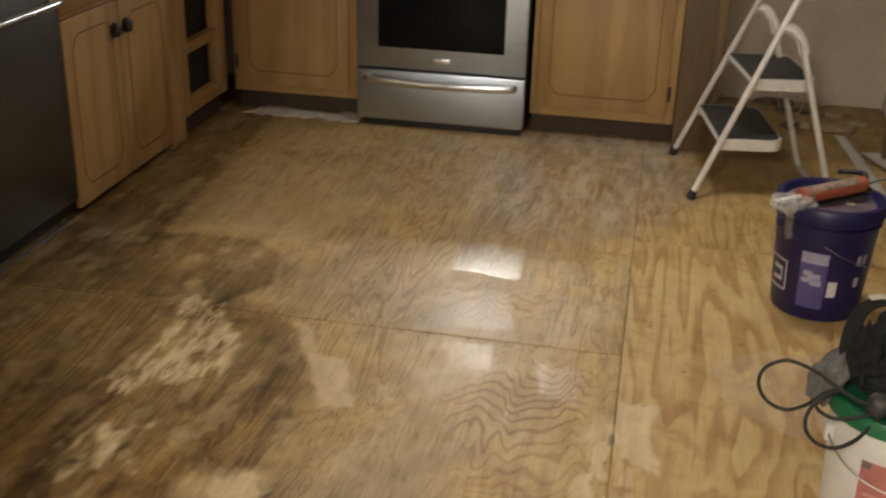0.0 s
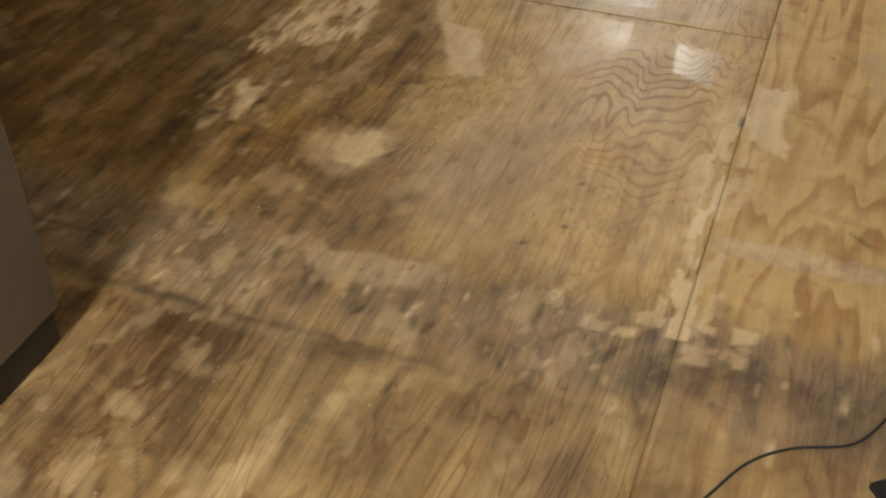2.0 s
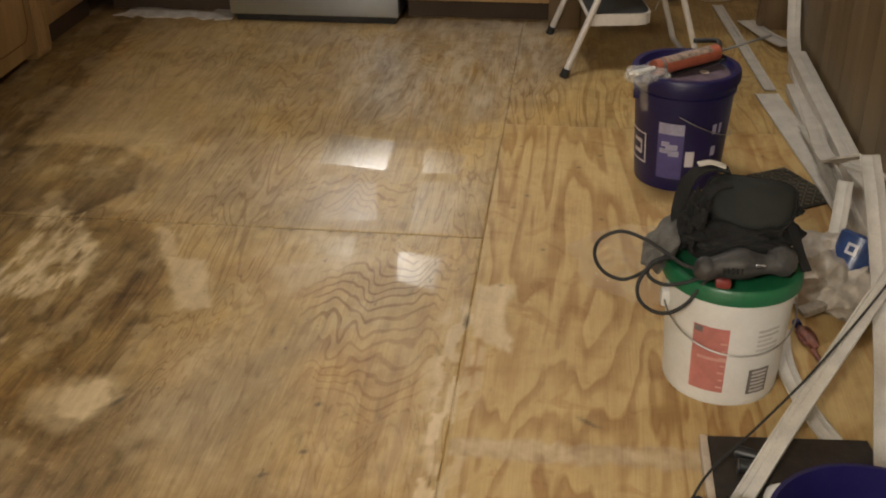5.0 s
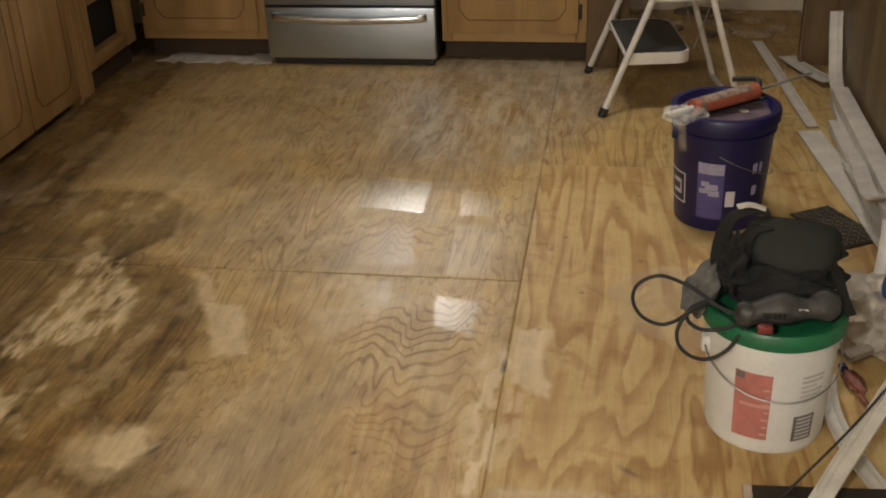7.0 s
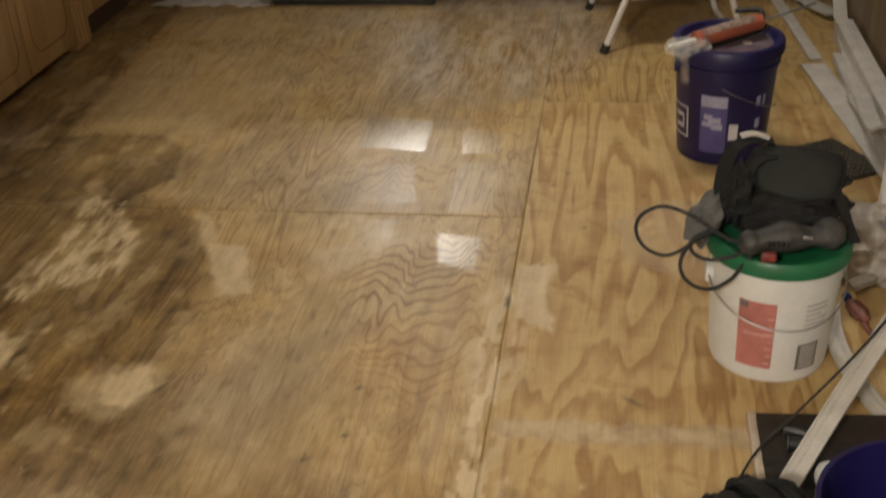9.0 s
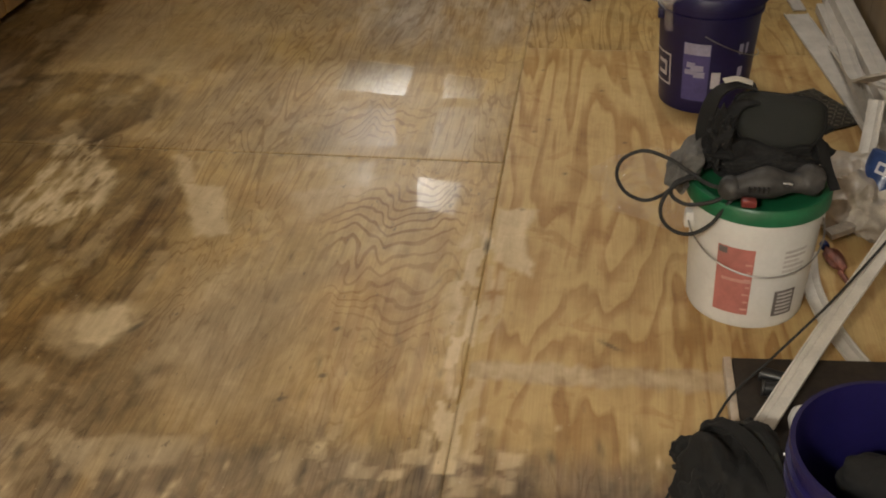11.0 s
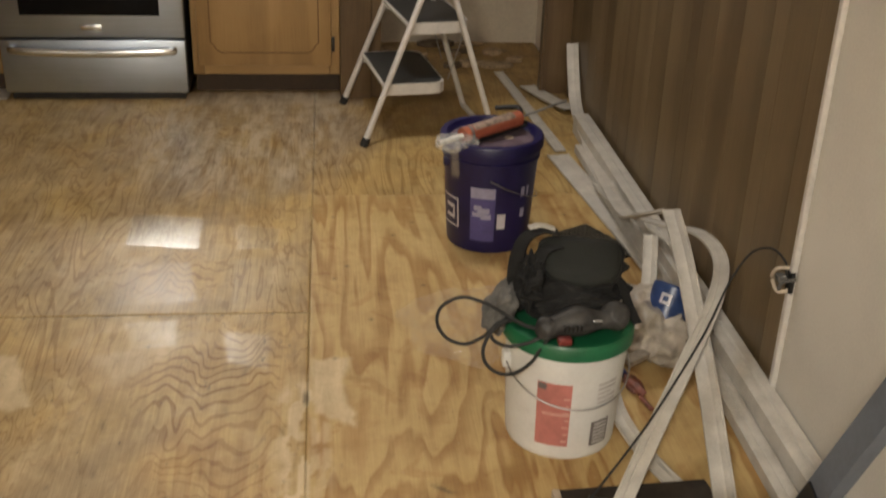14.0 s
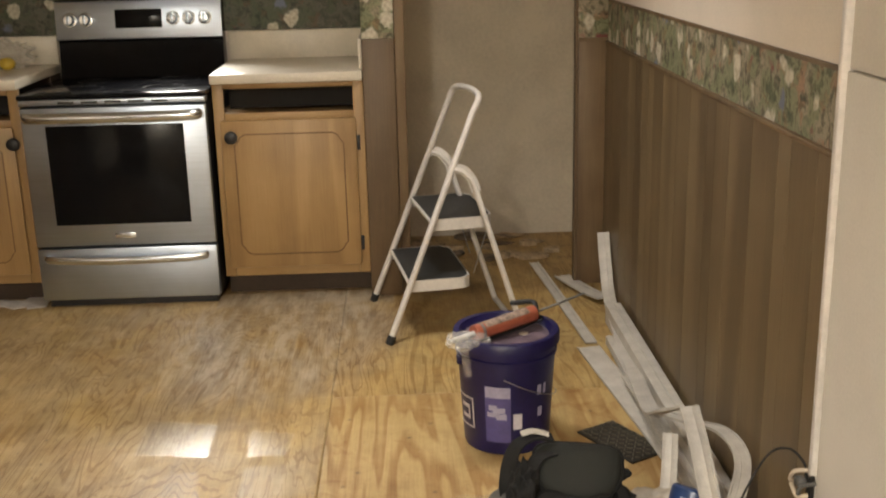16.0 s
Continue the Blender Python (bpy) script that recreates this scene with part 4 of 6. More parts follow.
WB = (1.880, -2.487)
b = thing("white_bucket", pose(*WB, 0), "white plastic bucket with a red label and green lid", "bucket", "five gallon buckets")
dented = shell(*WB, 0.126, 0.139, 0.285, False)
bmesh.ops.subdivide_edges(dented, edges=[e for e in dented.edges if abs(e.verts[0].co.z - e.verts[1].co.z) > 0.03], cuts=5, use_grid_fill=True)
for v in dented.verts:
    a = math.degrees(math.atan2(v.co.y - WB[1], v.co.x - WB[0]))
    dent = sum(amp * math.exp(-((a - a0) / wa) ** 2 - ((v.co.z - z0 - 0.0006 * (a - a0)) / wz) ** 2) for a0, z0, wa, wz, amp in ((-155, 0.185, 22, 0.012, 0.006), (-150, 0.145, 20, 0.011, 0.006), (-148, 0.095, 18, 0.012, 0.005), (-152, 0.225, 18, 0.008, 0.004)))
    v.co.x -= dent * math.cos(math.radians(a))
    v.co.y -= dent * math.sin(math.radians(a))
body = part("body", dented, WHITE_PLASTIC, b)
part("red_label", decal(*WB, -127, -94, 0.040, 0.205, 0.126, 0.139, 0.285), RED_LABEL, body, "faded red label")
part("label_stripe", decal(*WB, -121, -94, 0.122, 0.129, 0.126, 0.139, 0.285, 0.0022), PINK_PRINT, body)
part("label_mark", decal(*WB, -126, -118, 0.188, 0.203, 0.126, 0.139, 0.285, 0.0022), DARK_PRINT, body)
for i in range(7):
    part("label_text_bar", decal(*WB, -99 if i % 2 else -101, -95, 0.052 + i * 0.019, 0.056 + i * 0.019, 0.126, 0.139, 0.285, 0.0022), PINK_PRINT, body)
for i in range(6):
    part("text_bar", decal(*WB, -68, -45 if i % 3 else -52, 0.135 + i * 0.012, 0.141 + i * 0.012, 0.126, 0.139, 0.285), GREY_PRINT, body)
code = part("code_panel", decal(*WB, -71, -49, 0.035, 0.100, 0.126, 0.139, 0.285), DARK_PRINT, body, "dark printed square")
for i in range(6):
    part("code_bar", decal(*WB, -68, -52, 0.041 + i * 0.0098, 0.046 + i * 0.0098, 0.126, 0.139, 0.285, 0.0022), GREY_PRINT, code)
lid = part("lid", lathe(*WB, [(0.0, 0.286), (0.122, 0.286), (0.127, 0.291), (0.131, 0.304), (0.144, 0.304), (0.148, 0.299), (0.149, 0.270), (0.144, 0.268), (0.142, 0.281), (0.0, 0.281)], 56), GREEN, b, "green snap lid")
part("wire_handle", tube(bail(*WB, 0.134, 0.215, -172, 0.065, 0.006), 0.002, 6), WIRE, b)
for a in (-172, 8):
    part("ear", box(WB[0] + 0.138 * math.cos(radians(a)) - 0.012, WB[1] + 0.138 * math.sin(radians(a)) - 0.014, 0.190, WB[0] + 0.138 * math.cos(radians(a)) + 0.012, WB[1] + 0.138 * math.sin(radians(a)) + 0.014, 0.230, 0.006), WHITE_PLASTIC, b)

TB = (1.975, -3.385)
b = thing("indigo_bucket", pose(*TB, 0), "open indigo plastic bucket with tools inside", "bucket", "five gallon buckets")
part("body", shell(*TB, 0.130, 0.150, 0.368), PURPLE, b)
part("wire_handle", tube(bail(*TB, 0.146, 0.30, -20, 0.11), 0.002, 6), WIRE, b)
t = thing("hand_tool", pose(TB[0] + 0.02, TB[1], 0.02), "black corded tool standing in the open bucket", "tool")
part("handle", sweep(smooth_line([(TB[0] - 0.01, TB[1] - 0.02, 0.02), (TB[0] + 0.005, TB[1], 0.16), (TB[0] - 0.02, TB[1] + 0.02, 0.29)], 6), [(s * 1.2, u) for s, u in round_shape(0.032, 14)]), FABRIC, t)
part("head", lump((TB[0] - 0.025, TB[1] + 0.02, 0.295), (0.055, 0.042, 0.032), 0.25, 4, 3.0, 4), FABRIC, t)
part("cable", tube([(TB[0] + 0.03, TB[1], 0.28), (TB[0] + 0.09, TB[1] + 0.05, 0.30), (TB[0] + 0.08, TB[1] - 0.06, 0.2), (TB[0] + 0.02, TB[1] - 0.09, 0.05)], 0.005), RUBBER, t)
solo("work_glove", lump((TB[0] + 0.040, TB[1] + 0.01, 0.190), (0.072, 0.080, 0.15), 0.45, 6, 8.0, 5), FABRIC, "dark crumpled cloth in the open bucket", "cloth", base=(TB[0] + 0.045, TB[1] - 0.03, 0.012))

# ---- on the white bucket: knee pads and a power tool ----
k = thing("knee_pads", pose(1.89, -2.45, 0.305), "pair of black padded knee pads heaped on the lid", "knee pads")


def cup_outline(n=40):
    """A flap with a flat upper edge and a round lower one."""
    pts = []
    for i in range(n):
        a = 2 * math.pi * i / n
        c, s = math.cos(a), math.sin(a)
        e = 0.5 if s > 0 else 0.85
        pts.append((0.092 * math.copysign(abs(c) ** e, c), (0.046 if s > 0 else 0.072) * math.copysign(abs(s) ** e, s)))
    return pts


CUP = pose(1.908, -2.440, 0.424, 46, 3, -7)
cup = bmesh.new()
rings = []
for i in range(7):
    a = i * math.pi / 14
    rings.append([cup.verts.new((x * math.cos(a) ** 0.6, y * math.cos(a) ** 0.6, 0.022 * math.sin(a) - 0.10 * x * x)) for x, y in cup_outline()])
rings.insert(0, [cup.verts.new((x * 0.97, y * 0.97, -0.012 - 0.10 * x * x)) for x, y in cup_outline()])
for r_, s_ in zip(rings, rings[1:]):
    for i in range(40):
        cup.faces.new((r_[i], r_[(i + 1) % 40], s_[(i + 1) % 40], s_[i]))
cup.faces.new(rings[0])
cup.faces.new(rings[-1])
cup.transform(CUP)
part("shell_pad", cup, PAD, k, "charcoal padded knee flap")
part("pad_piping", tube([CUP @ Vector((x * 1.01, y * 1.01, -0.004 - 0.10 * x * x)) for x, y in cup_outline(24) + cup_outline(24)[:1]], 0.005, 8), FABRIC, k, "black edge piping")
part("lower_pad", lump((1.885, -2.445, 0.340), (0.128, 0.100, 0.055), 0.40, 6, 7.0, 5, flat=0.3065), FABRIC, k, "black fabric body")
part("front_pocket", lump((1.90, -2.525, 0.338), (0.100, 0.036, 0.038), 0.30, 6, 4.0, 5, (12, 0, 6), flat=0.3065), FABRIC, k, "black fabric pocket")
part("side_flap", lump((1.79, -2.455, 0.375), (0.034, 0.065, 0.070), 0.35, 6, 2.0, 5, (0, 12, 0), flat=0.307), FABRIC, k, "black folded flap")
part("strap", ribbon([(1.765, -2.46, 0.315), (1.758, -2.45, 0.39), (1.775, -2.425, 0.455), (1.815, -2.405, 0.476), (1.86, -2.40, 0.470)], 0.034, 0.005), FABRIC, k)
part("strap", ribbon([(1.975, -2.44, 0.40), (1.995, -2.475, 0.375), (2.008, -2.515, 0.340), (2.022, -2.545, 0.312)], 0.022, 0.004), FABRIC, k)
part("strap", ribbon([(1.80, -2.50, 0.33), (1.795, -2.48, 0.40), (1.82, -2.45, 0.445), (1.86, -2.43, 0.452)], 0.032, 0.005), FABRIC, k)
part("corner_tab", lump((1.998, -2.43, 0.395), (0.024, 0.018, 0.014), 0.3, 5, 3.0, 4), FABRIC, k)
part("tag", ribbon([(1.793, -2.402, 0.482), (1.82, -2.398, 0.486), (1.852, -2.40, 0.478)], 0.020, 0.003), WHITE_VINYL, k, "white strap end tag")
solo("dust_cloth", lump((1.730, -2.455, 0.318), (0.034, 0.060, 0.062), 0.40, 4, 9.0, 5, (0, 28, 0)), GREY_CLOTH, "grey dusty cloth on the bucket's lid", "cloth", base=(1.722, -2.455, 0.30))

g = thing("oscillating_tool", pose(1.89, -2.585, 0.305), "dusty grey corded power tool with a red switch", "power tool")
p, q = Vector((1.815, -2.598, 0.336)), Vector((1.950, -2.572, 0.346))


def tool_ring(t):
    """The housing's outline, which swells and narrows along its length."""
    return 0.024 + 0.008 * math.sin(math.pi * min(1, t * 1.25)) - 0.003 * math.sin(3 * math.pi * t)


housing = bmesh.new()
rings = []
for i in range(15):
    t = i / 14
    c_ = p.lerp(q, t) + Vector((0, 0.004 * math.sin(5 * t), 0.003 * math.sin(4 * t)))
    rings.append([housing.verts.new(c_ + Vector((-0.004 * math.sin(a), tool_ring(t) * math.cos(a), tool_ring(t) * 0.95 * math.sin(a)))) for a in [k_ * math.pi / 9 for k_ in range(18)]])
for r_, s_ in zip(rings, rings[1:]):
    for i in range(18):
        housing.faces.new((r_[i], r_[(i + 1) % 18], s_[(i + 1) % 18], s_[i]))
housing.faces.new(rings[0])
housing.faces.new(rings[-1])
part("housing", housing, GREY_TOOL, g)
part("nose", lump(q + Vector((0.012, 0.004, 0)), (0.034, 0.031, 0.032), 0.12, 4, 4.0, 4), GREY_TOOL, g)
part("tail", lump(p - Vector((0.008, 0, 0)), (0.026, 0.024, 0.026), 0.10, 4, 6.0, 4), GREY_TOOL, g)
part("switch", box(1.826, -2.640, 0.314, 1.856, -2.620, 0.331, 0.004), RED_PLASTIC, g, "red switch")
for i in range(5):
    part("vent", box(1.838 + i * 0.009, -2.629, 0.343, 1.842 + i * 0.009, -2.622, 0.354), DARK, g)
part("badge", box(1.905, -2.611, 0.352, 1.925, -2.603, 0.358, 0.001), CHROME, g)
part("power_cord", tube([(1.800, -2.600, 0.334), (1.765, -2.575, 0.330), (1.725, -2.535, 0.338), (1.685, -2.510, 0.352), (1.634, -2.500, 0.362), (1.592, -2.498, 0.338), (1.583, -2.500, 0.300), (1.604, -2.502, 0.262), (1.645, -2.505, 0.246), (1.682, -2.515, 0.268), (1.705, -2.535, 0.305), (1.720, -2.55, 0.322)], 0.0042, 8), RUBBER, g, "black looped cord")
part("power_cord", tube([(1.745, -2.545, 0.332), (1.700, -2.575, 0.325), (1.674, -2.598, 0.295), (1.678, -2.603, 0.258), (1.705, -2.604, 0.232), (1.740, -2.604, 0.228), (1.775, -2.604, 0.252), (1.797, -2.606, 0.290), (1.812, -2.606, 0.316)], 0.0042, 8), RUBBER, g, "black looped cord")
part("power_cord", tube([(1.735, -2.535, 0.328), (1.700, -2.555, 0.318), (1.695, -2.575, 0.300), (1.725, -2.595, 0.292), (1.770, -2.600, 0.302), (1.800, -2.60, 0.318)], 0.0042, 8), RUBBER, g, "black looped cord")

# clear film sheet under the buckets
film = bmesh.new()
bmesh.ops.create_grid(film, x_segments=70, y_segments=70, size=1.0)
for v in film.verts:
    x, y = v.co.x, v.co.y
    edge = 1 + 0.30 * noise.noise(Vector((math.atan2(y, x) * 1.6, 0, 4)))
    x, y = x * math.sqrt(1 - y * y * 0.42), y * math.sqrt(1 - x * x * 0.42)
    X, Y = 1.725 + 0.18 * x * edge, -2.00 + 0.21 * y * edge
    q_ = Vector((X * 9, Y * 9, 1))
    v.co = (X, Y, 0.006 + 0.014 * abs(noise.noise(q_)) ** 0.7 + 0.009 * abs(noise.noise(q_ * 2.7)) + 0.004 * abs(noise.noise(q_ * 6)))
solo("plastic_film", film, THIN_FILM, "crumpled sheet of clear plastic film on the floor", "film", base=(1.735, -2.00, 0.002))

# ---- vinyl trim and odds and ends along the wall ----
def trim_piece(pts, width, label, lip=0.003, thick=0.004, up=(0, 0, 1)):
    return solo("vinyl_trim", ribbon(pts, width, thick, lip=lip, up=up), WHITE_VINYL, label, "trim", group="removed vinyl trim", base=pts[0])


trim_piece([(2.155, 0.42, 0.006), (2.20, -0.10, 0.006), (2.245, -0.65, 0.006)], 0.045, "white vinyl trim strip lying flat on the floor")
trim_piece([(2.225, -0.70, 0.008), (2.29, -1.25, 0.008), (2.33, -1.65, 0.012), (2.345, -2.05, 0.015)], 0.085, "wide white vinyl trim board lying flat on the floor")
trim_piece([(2.392, -0.06, 0.275), (2.388, -0.14, 0.17), (2.378, -0.30, 0.06), (2.35, -0.70, 0.035), (2.315, -1.15, 0.055), (2.27, -1.55, 0.13), (2.255, -1.78, 0.235), (2.285, -1.90, 0.300)], 0.05, "curled white vinyl trim with its end standing up the wall", up=(0, 0.5, 1))
trim_piece([(2.285, -1.905, 0.302), (2.27, -2.10, 0.245), (2.235, -2.45, 0.115), (2.18, -2.80, 0.012)], 0.050, "folded white vinyl trim sloping down to the floor", 0.004)
trim_piece([(1.865, -2.965, 0.020), (2.00, -2.75, 0.095), (2.16, -2.51, 0.18), (2.29, -2.30, 0.235), (2.368, -2.10, 0.245), (2.372, -1.92, 0.235), (2.335, -1.70, 0.165), (2.30, -1.40, 0.08), (2.30, -1.05, 0.03)], 0.040, "perforated white vinyl trim bent in a loop", 0.004)
channel = [(-0.032, -0.036), (0.032, -0.036), (0.032, 0.038), (0.026, 0.042), (0.004, 0.042), (0.001, 0.037), (-0.003, 0.042), (-0.027, 0.042), (-0.032, 0.036)]
solo("vinyl_trim", sweep([Vector((2.372, -0.42, 0.040)), Vector((2.376, -1.2, 0.040)), Vector((2.378, -2.0, 0.040)), Vector((2.374, -2.98, 0.037))], channel), WHITE_VINYL, "long white hollow vinyl trim along the wall", "trim", group="removed vinyl trim", base=(2.372, -0.42, 0.005))
solo("vinyl_trim", sweep([Vector((2.322, -0.66, 0.020)), Vector((2.325, -1.3, 0.022)), Vector((2.322, -2.1, 0.020)), Vector((2.312, -3.05, 0.016))], [(x_ * 0.75, z_ * 0.40) for x_, z_ in channel]), WHITE_VINYL, "long white vinyl trim beside the wall", "trim", group="removed vinyl trim", base=(2.322, -0.66, 0.005))
trim_piece([(2.245, -1.88, 0.215), (2.20, -2.05, 0.15), (2.14, -2.24, 0.07)], 0.040, "short white vinyl trim offcut", 0.003)
trim_piece([(2.045, -2.30, 0.008), (2.035, -2.45, 0.008), (2.06, -2.62, 0.008), (2.12, -2.80, 0.008)], 0.042, "curved white vinyl trim on the floor", 0.003)
trim_piece([(2.255, 0.20, 0.006), (2.32, -0.05, 0.02), (2.375, -0.20, 0.03)], 0.07, "short white vinyl offcut beside the post", 0.003)

v = thing("floor_register", pose(2.198, -1.485, 0.002, 0, 0, 30), "dark brown slotted floor register", "vent")
o = Matrix(v.matrix_world)
fr = box(-0.072, -0.128, 0.0, 0.072, 0.128, 0.006, 0.002)
fr.transform(o)
frame_part = part("plate", fr, VENT, v)
lattice = bmesh.new()
for i in range(7):
    for j in range(13):
        s = box(-0.0075, -0.0022, 0.0, 0.0075, 0.0022, 0.004)
        s.transform(o @ pose(-0.060 + i * 0.020, -0.114 + j * 0.019, 0.0062, 0, 0, 45 + 90 * ((i + j) % 2)))
        join(lattice, s)
part("grille", lattice, VENT_FIN, frame_part, "grey-brown scroll lattice")

solo("plastic_bag", lump((2.185, -2.15, 0.075), (0.110, 0.150, 0.100), 0.42, 4, 12.0, 5, flat=0.003), BAG, "crumpled milky plastic bag on the floor", "bag", base=(2.185, -2.15, 0.003))
wr = thing("wrapped_roll", pose(2.222, -2.14, 0.06), "roll in a blue printed wrapper lying in the bag", "roll")
WR = pose(2.225, -2.145, 0.118, -24, 16, -14)
roll = lathe(0, 0, [(0.0, -0.075), (0.050, -0.075), (0.056, -0.069), (0.057, 0.0), (0.056, 0.066), (0.050, 0.072), (0.020, 0.073), (0.019, 0.060), (0.0, 0.060)], 28)
roll.transform(WR)
part("wrapper", roll, BLUE_PRINT, wr, "shiny blue printed wrapper")
for a0, a1, z0, z1, mat in ((-128, -100, 0.018, 0.046, WHITE_PRINT), (-121, -107, 0.025, 0.039, BLUE_PRINT), (-160, -60, -0.060, -0.052, PALE_PRINT)):
    d_ = decal(0, 0, a0, a1, z0, z1, 0.0572, 0.0572, 1.0, 0.0008 if mat is not BLUE_PRINT else 0.0018)
    d_.transform(WR)
    part("print", d_, mat, wr)
s = thing("sealant_tube", pose(2.10, -2.34, 0.0), "squeezed dull red sealant tube on the floor", "sealant tube")
part("tube", lump((2.100, -2.335, 0.016), (0.020, 0.050, 0.015), 0.3, 4, 6.0, 4, (0, 0, 12), flat=0.002), DULL_RED, s)
part("cap", sweep([Vector((2.085, -2.295, 0.022)), Vector((2.083, -2.280, 0.022))], round_shape(0.010, 14)), plain("blue_cap", (0.03, 0.05, 0.2), 0.4), s)
part("nozzle", sweep([Vector((2.105, -2.385, 0.012)), Vector((2.120, -2.435, 0.010))], round_shape(0.006, 10)), DULL_RED, s)
solo("scraper", sweep([Vector((2.085, -2.30, 0.060)), Vector((2.24, -2.235, 0.098))], [(-0.016, -0.007), (0.016, -0.007), (0.016, 0.007), (-0.016, 0.007)]), TAUPE_STICK, "dull brown stick leaning on the bag", "stick", base=(2.085, -2.30, 0.06))

# dark board with odds and ends, and the bag beside it
cb = thing("dark_board", pose(1.99, -2.85, 0), "dark brown board lying on the floor", "board")
part("board", slab([(1.835, -2.735), (2.16, -2.715), (2.20, -3.03), (1.825, -3.02)], 0.0, 0.014), CARD, cb)
part("pale_edge", box(1.815, -3.02, 0.0, 1.832, -2.74, 0.022, 0.003), BEIGE_PLASTIC, cb, "pale torn edge strip")
j = thing("socket_set", pose(1.91, -2.83, 0.014), "small black and chrome fittings on the board", "fittings")
part("socket", sweep([Vector((1.885, -2.80, 0.03)), Vector((1.93, -2.815, 0.03))], round_shape(0.014, 14)), BLACK, j)
part("socket", sweep([Vector((1.885, -2.845, 0.03)), Vector((1.94, -2.85, 0.03))], round_shape(0.016, 14)), BLACK, j)
part("ring", sweep([Vector((1.880, -2.80, 0.03)), Vector((1.884, -2.801, 0.03))], round_shape(0.0145, 14)), GREY_TOOL, j)
part("ring", sweep([Vector((1.880, -2.845, 0.03)), Vector((1.884, -2.8455, 0.03))], round_shape(0.0165, 14)), GREY_TOOL, j)
bulb = thing("globe_bulb", pose(1.945, -2.955, 0.014), "white globe bulb resting on the board", "bulb")
part("globe", lathe(1.945, -2.955, [(0.0, 0.076), (0.016, 0.073), (0.028, 0.061), (0.031, 0.046), (0.027, 0.030), (0.016, 0.019), (0.0, 0.015)], 28), WHITE_PLASTIC, bulb)
bg = thing("tool_bag", pose(1.80, -3.17, 0), "limp black fabric tool bag on the floor", "bag")
part("body", lump((1.800, -3.18, 0.065), (0.100, 0.162, 0.106), 0.34, 5, 21.0, 5, flat=0.004), FABRIC, bg)
part("side_pocket", lump((1.752, -3.20, 0.075), (0.050, 0.085, 0.070), 0.40, 7, 5.0, 5, (0, 20, 8), flat=0.004), FABRIC, bg, "black fabric pocket")
part("top_fold", ribbon([(1.775, -3.04, 0.095), (1.815, -3.10, 0.150), (1.845, -3.18, 0.165), (1.865, -3.27, 0.130)], 0.014, 0.006), PAD, bg, "stiff folded edge")
part("flap", lump((1.725, -3.065, 0.05), (0.032, 0.028, 0.03), 0.2, 6, 2.0, 4), FABRIC, bg)
part("strap", ribbon([(1.735, -3.06, 0.06), (1.76, -3.10, 0.15), (1.80, -3.16, 0.178), (1.84, -3.24, 0.165), (1.86, -3.30, 0.10)], 0.028, 0.004), FABRIC, bg)
part("strap", ribbon([(1.72, -3.09, 0.03), (1.705, -3.14, 0.08), (1.735, -3.21, 0.125), (1.76, -3.28, 0.09)], 0.024, 0.004), FABRIC, bg)
part("loose_strap", ribbon([(1.745, -3.27, 0.040), (1.715, -3.315, 0.020), (1.690, -3.345, 0.014), (1.655, -3.372, 0.012)], 0.034, 0.012), FABRIC, bg, "black webbing strap end")
part("zip", tube([(1.755, -3.07, 0.118), (1.79, -3.13, 0.160), (1.825, -3.22, 0.165)], 0.004, 6), PAD, bg, "dark zip")
part("zip_pull", box(1.738, -3.150, 0.115, 1.748, -3.115, 0.121, 0.002), CHROME, bg, "bright zip pull")
solo("power_cord", tube([(1.32, -3.62, 0.006), (1.40, -3.475, 0.006), (1.455, -3.375, 0.006), (1.52, -3.318, 0.006), (1.615, -3.272, 0.006), (1.67, -3.18, 0.006), (1.72, -3.08, 0.02)], 0.0026, 8), RUBBER, "thin black cord on the floor", "cord", base=(1.40, -3.475, 0.0))
solo("power_cord", tube([(1.745, -3.05, 0.03), (1.78, -2.96, 0.03), (1.825, -2.88, 0.045), (1.91, -2.80, 0.085), (2.04, -2.67, 0.150), (2.20, -2.48, 0.235), (2.31, -2.32, 0.290), (2.365, -2.29, 0.355), (2.392, -2.34, 0.392), (2.405, -2.40, 0.385), (2.40, -2.425, 0.360)], 0.0028, 8), RUBBER, "thin black cord from the wall wiring to the bag", "cord", base=(1.745, -3.05, 0.03))
w = thing("wall_wiring", pose(2.40, -2.43, 0.35), "loose white and black wires from a hole in the casing", "wiring")
part("hole", box(2.398, -2.458, 0.330, 2.409, -2.432, 0.385, 0.003), DARK, w, "near-black block for the shade in a ragged hole")
part("wire", tube([(2.41, -2.44, 0.39), (2.375, -2.43, 0.385), (2.37, -2.415, 0.36), (2.385, -2.40, 0.345)], 0.0045, 8), BEIGE_PLASTIC, w)
part("wire", tube([(2.41, -2.46, 0.37), (2.38, -2.455, 0.36), (2.378, -2.445, 0.338)], 0.0045, 8), GREY_CLOTH, w)
part("plug", box(2.378, -2.440, 0.348, 2.400, -2.412, 0.368, 0.006), GREY_CLOTH, w, "grey plug")
part("wire", tube([(2.41, -2.45, 0.34), (2.38, -2.44, 0.33), (2.375, -2.41, 0.345)], 0.005, 8), BEIGE_PLASTIC, w)
lb = thing("level_bar", pose(2.30, -3.0, 0), "blue-grey metal bar leaning against the wall", "bar")
part("bar", sweep([Vector((2.16, -3.03, 0.012)), Vector((2.375, -3.42, 1.25))], [(-0.030, -0.014), (0.030, -0.014), (0.030, 0.014), (-0.030, 0.014)], up=(1, 0, 0)), BLUE_GREY, lb)
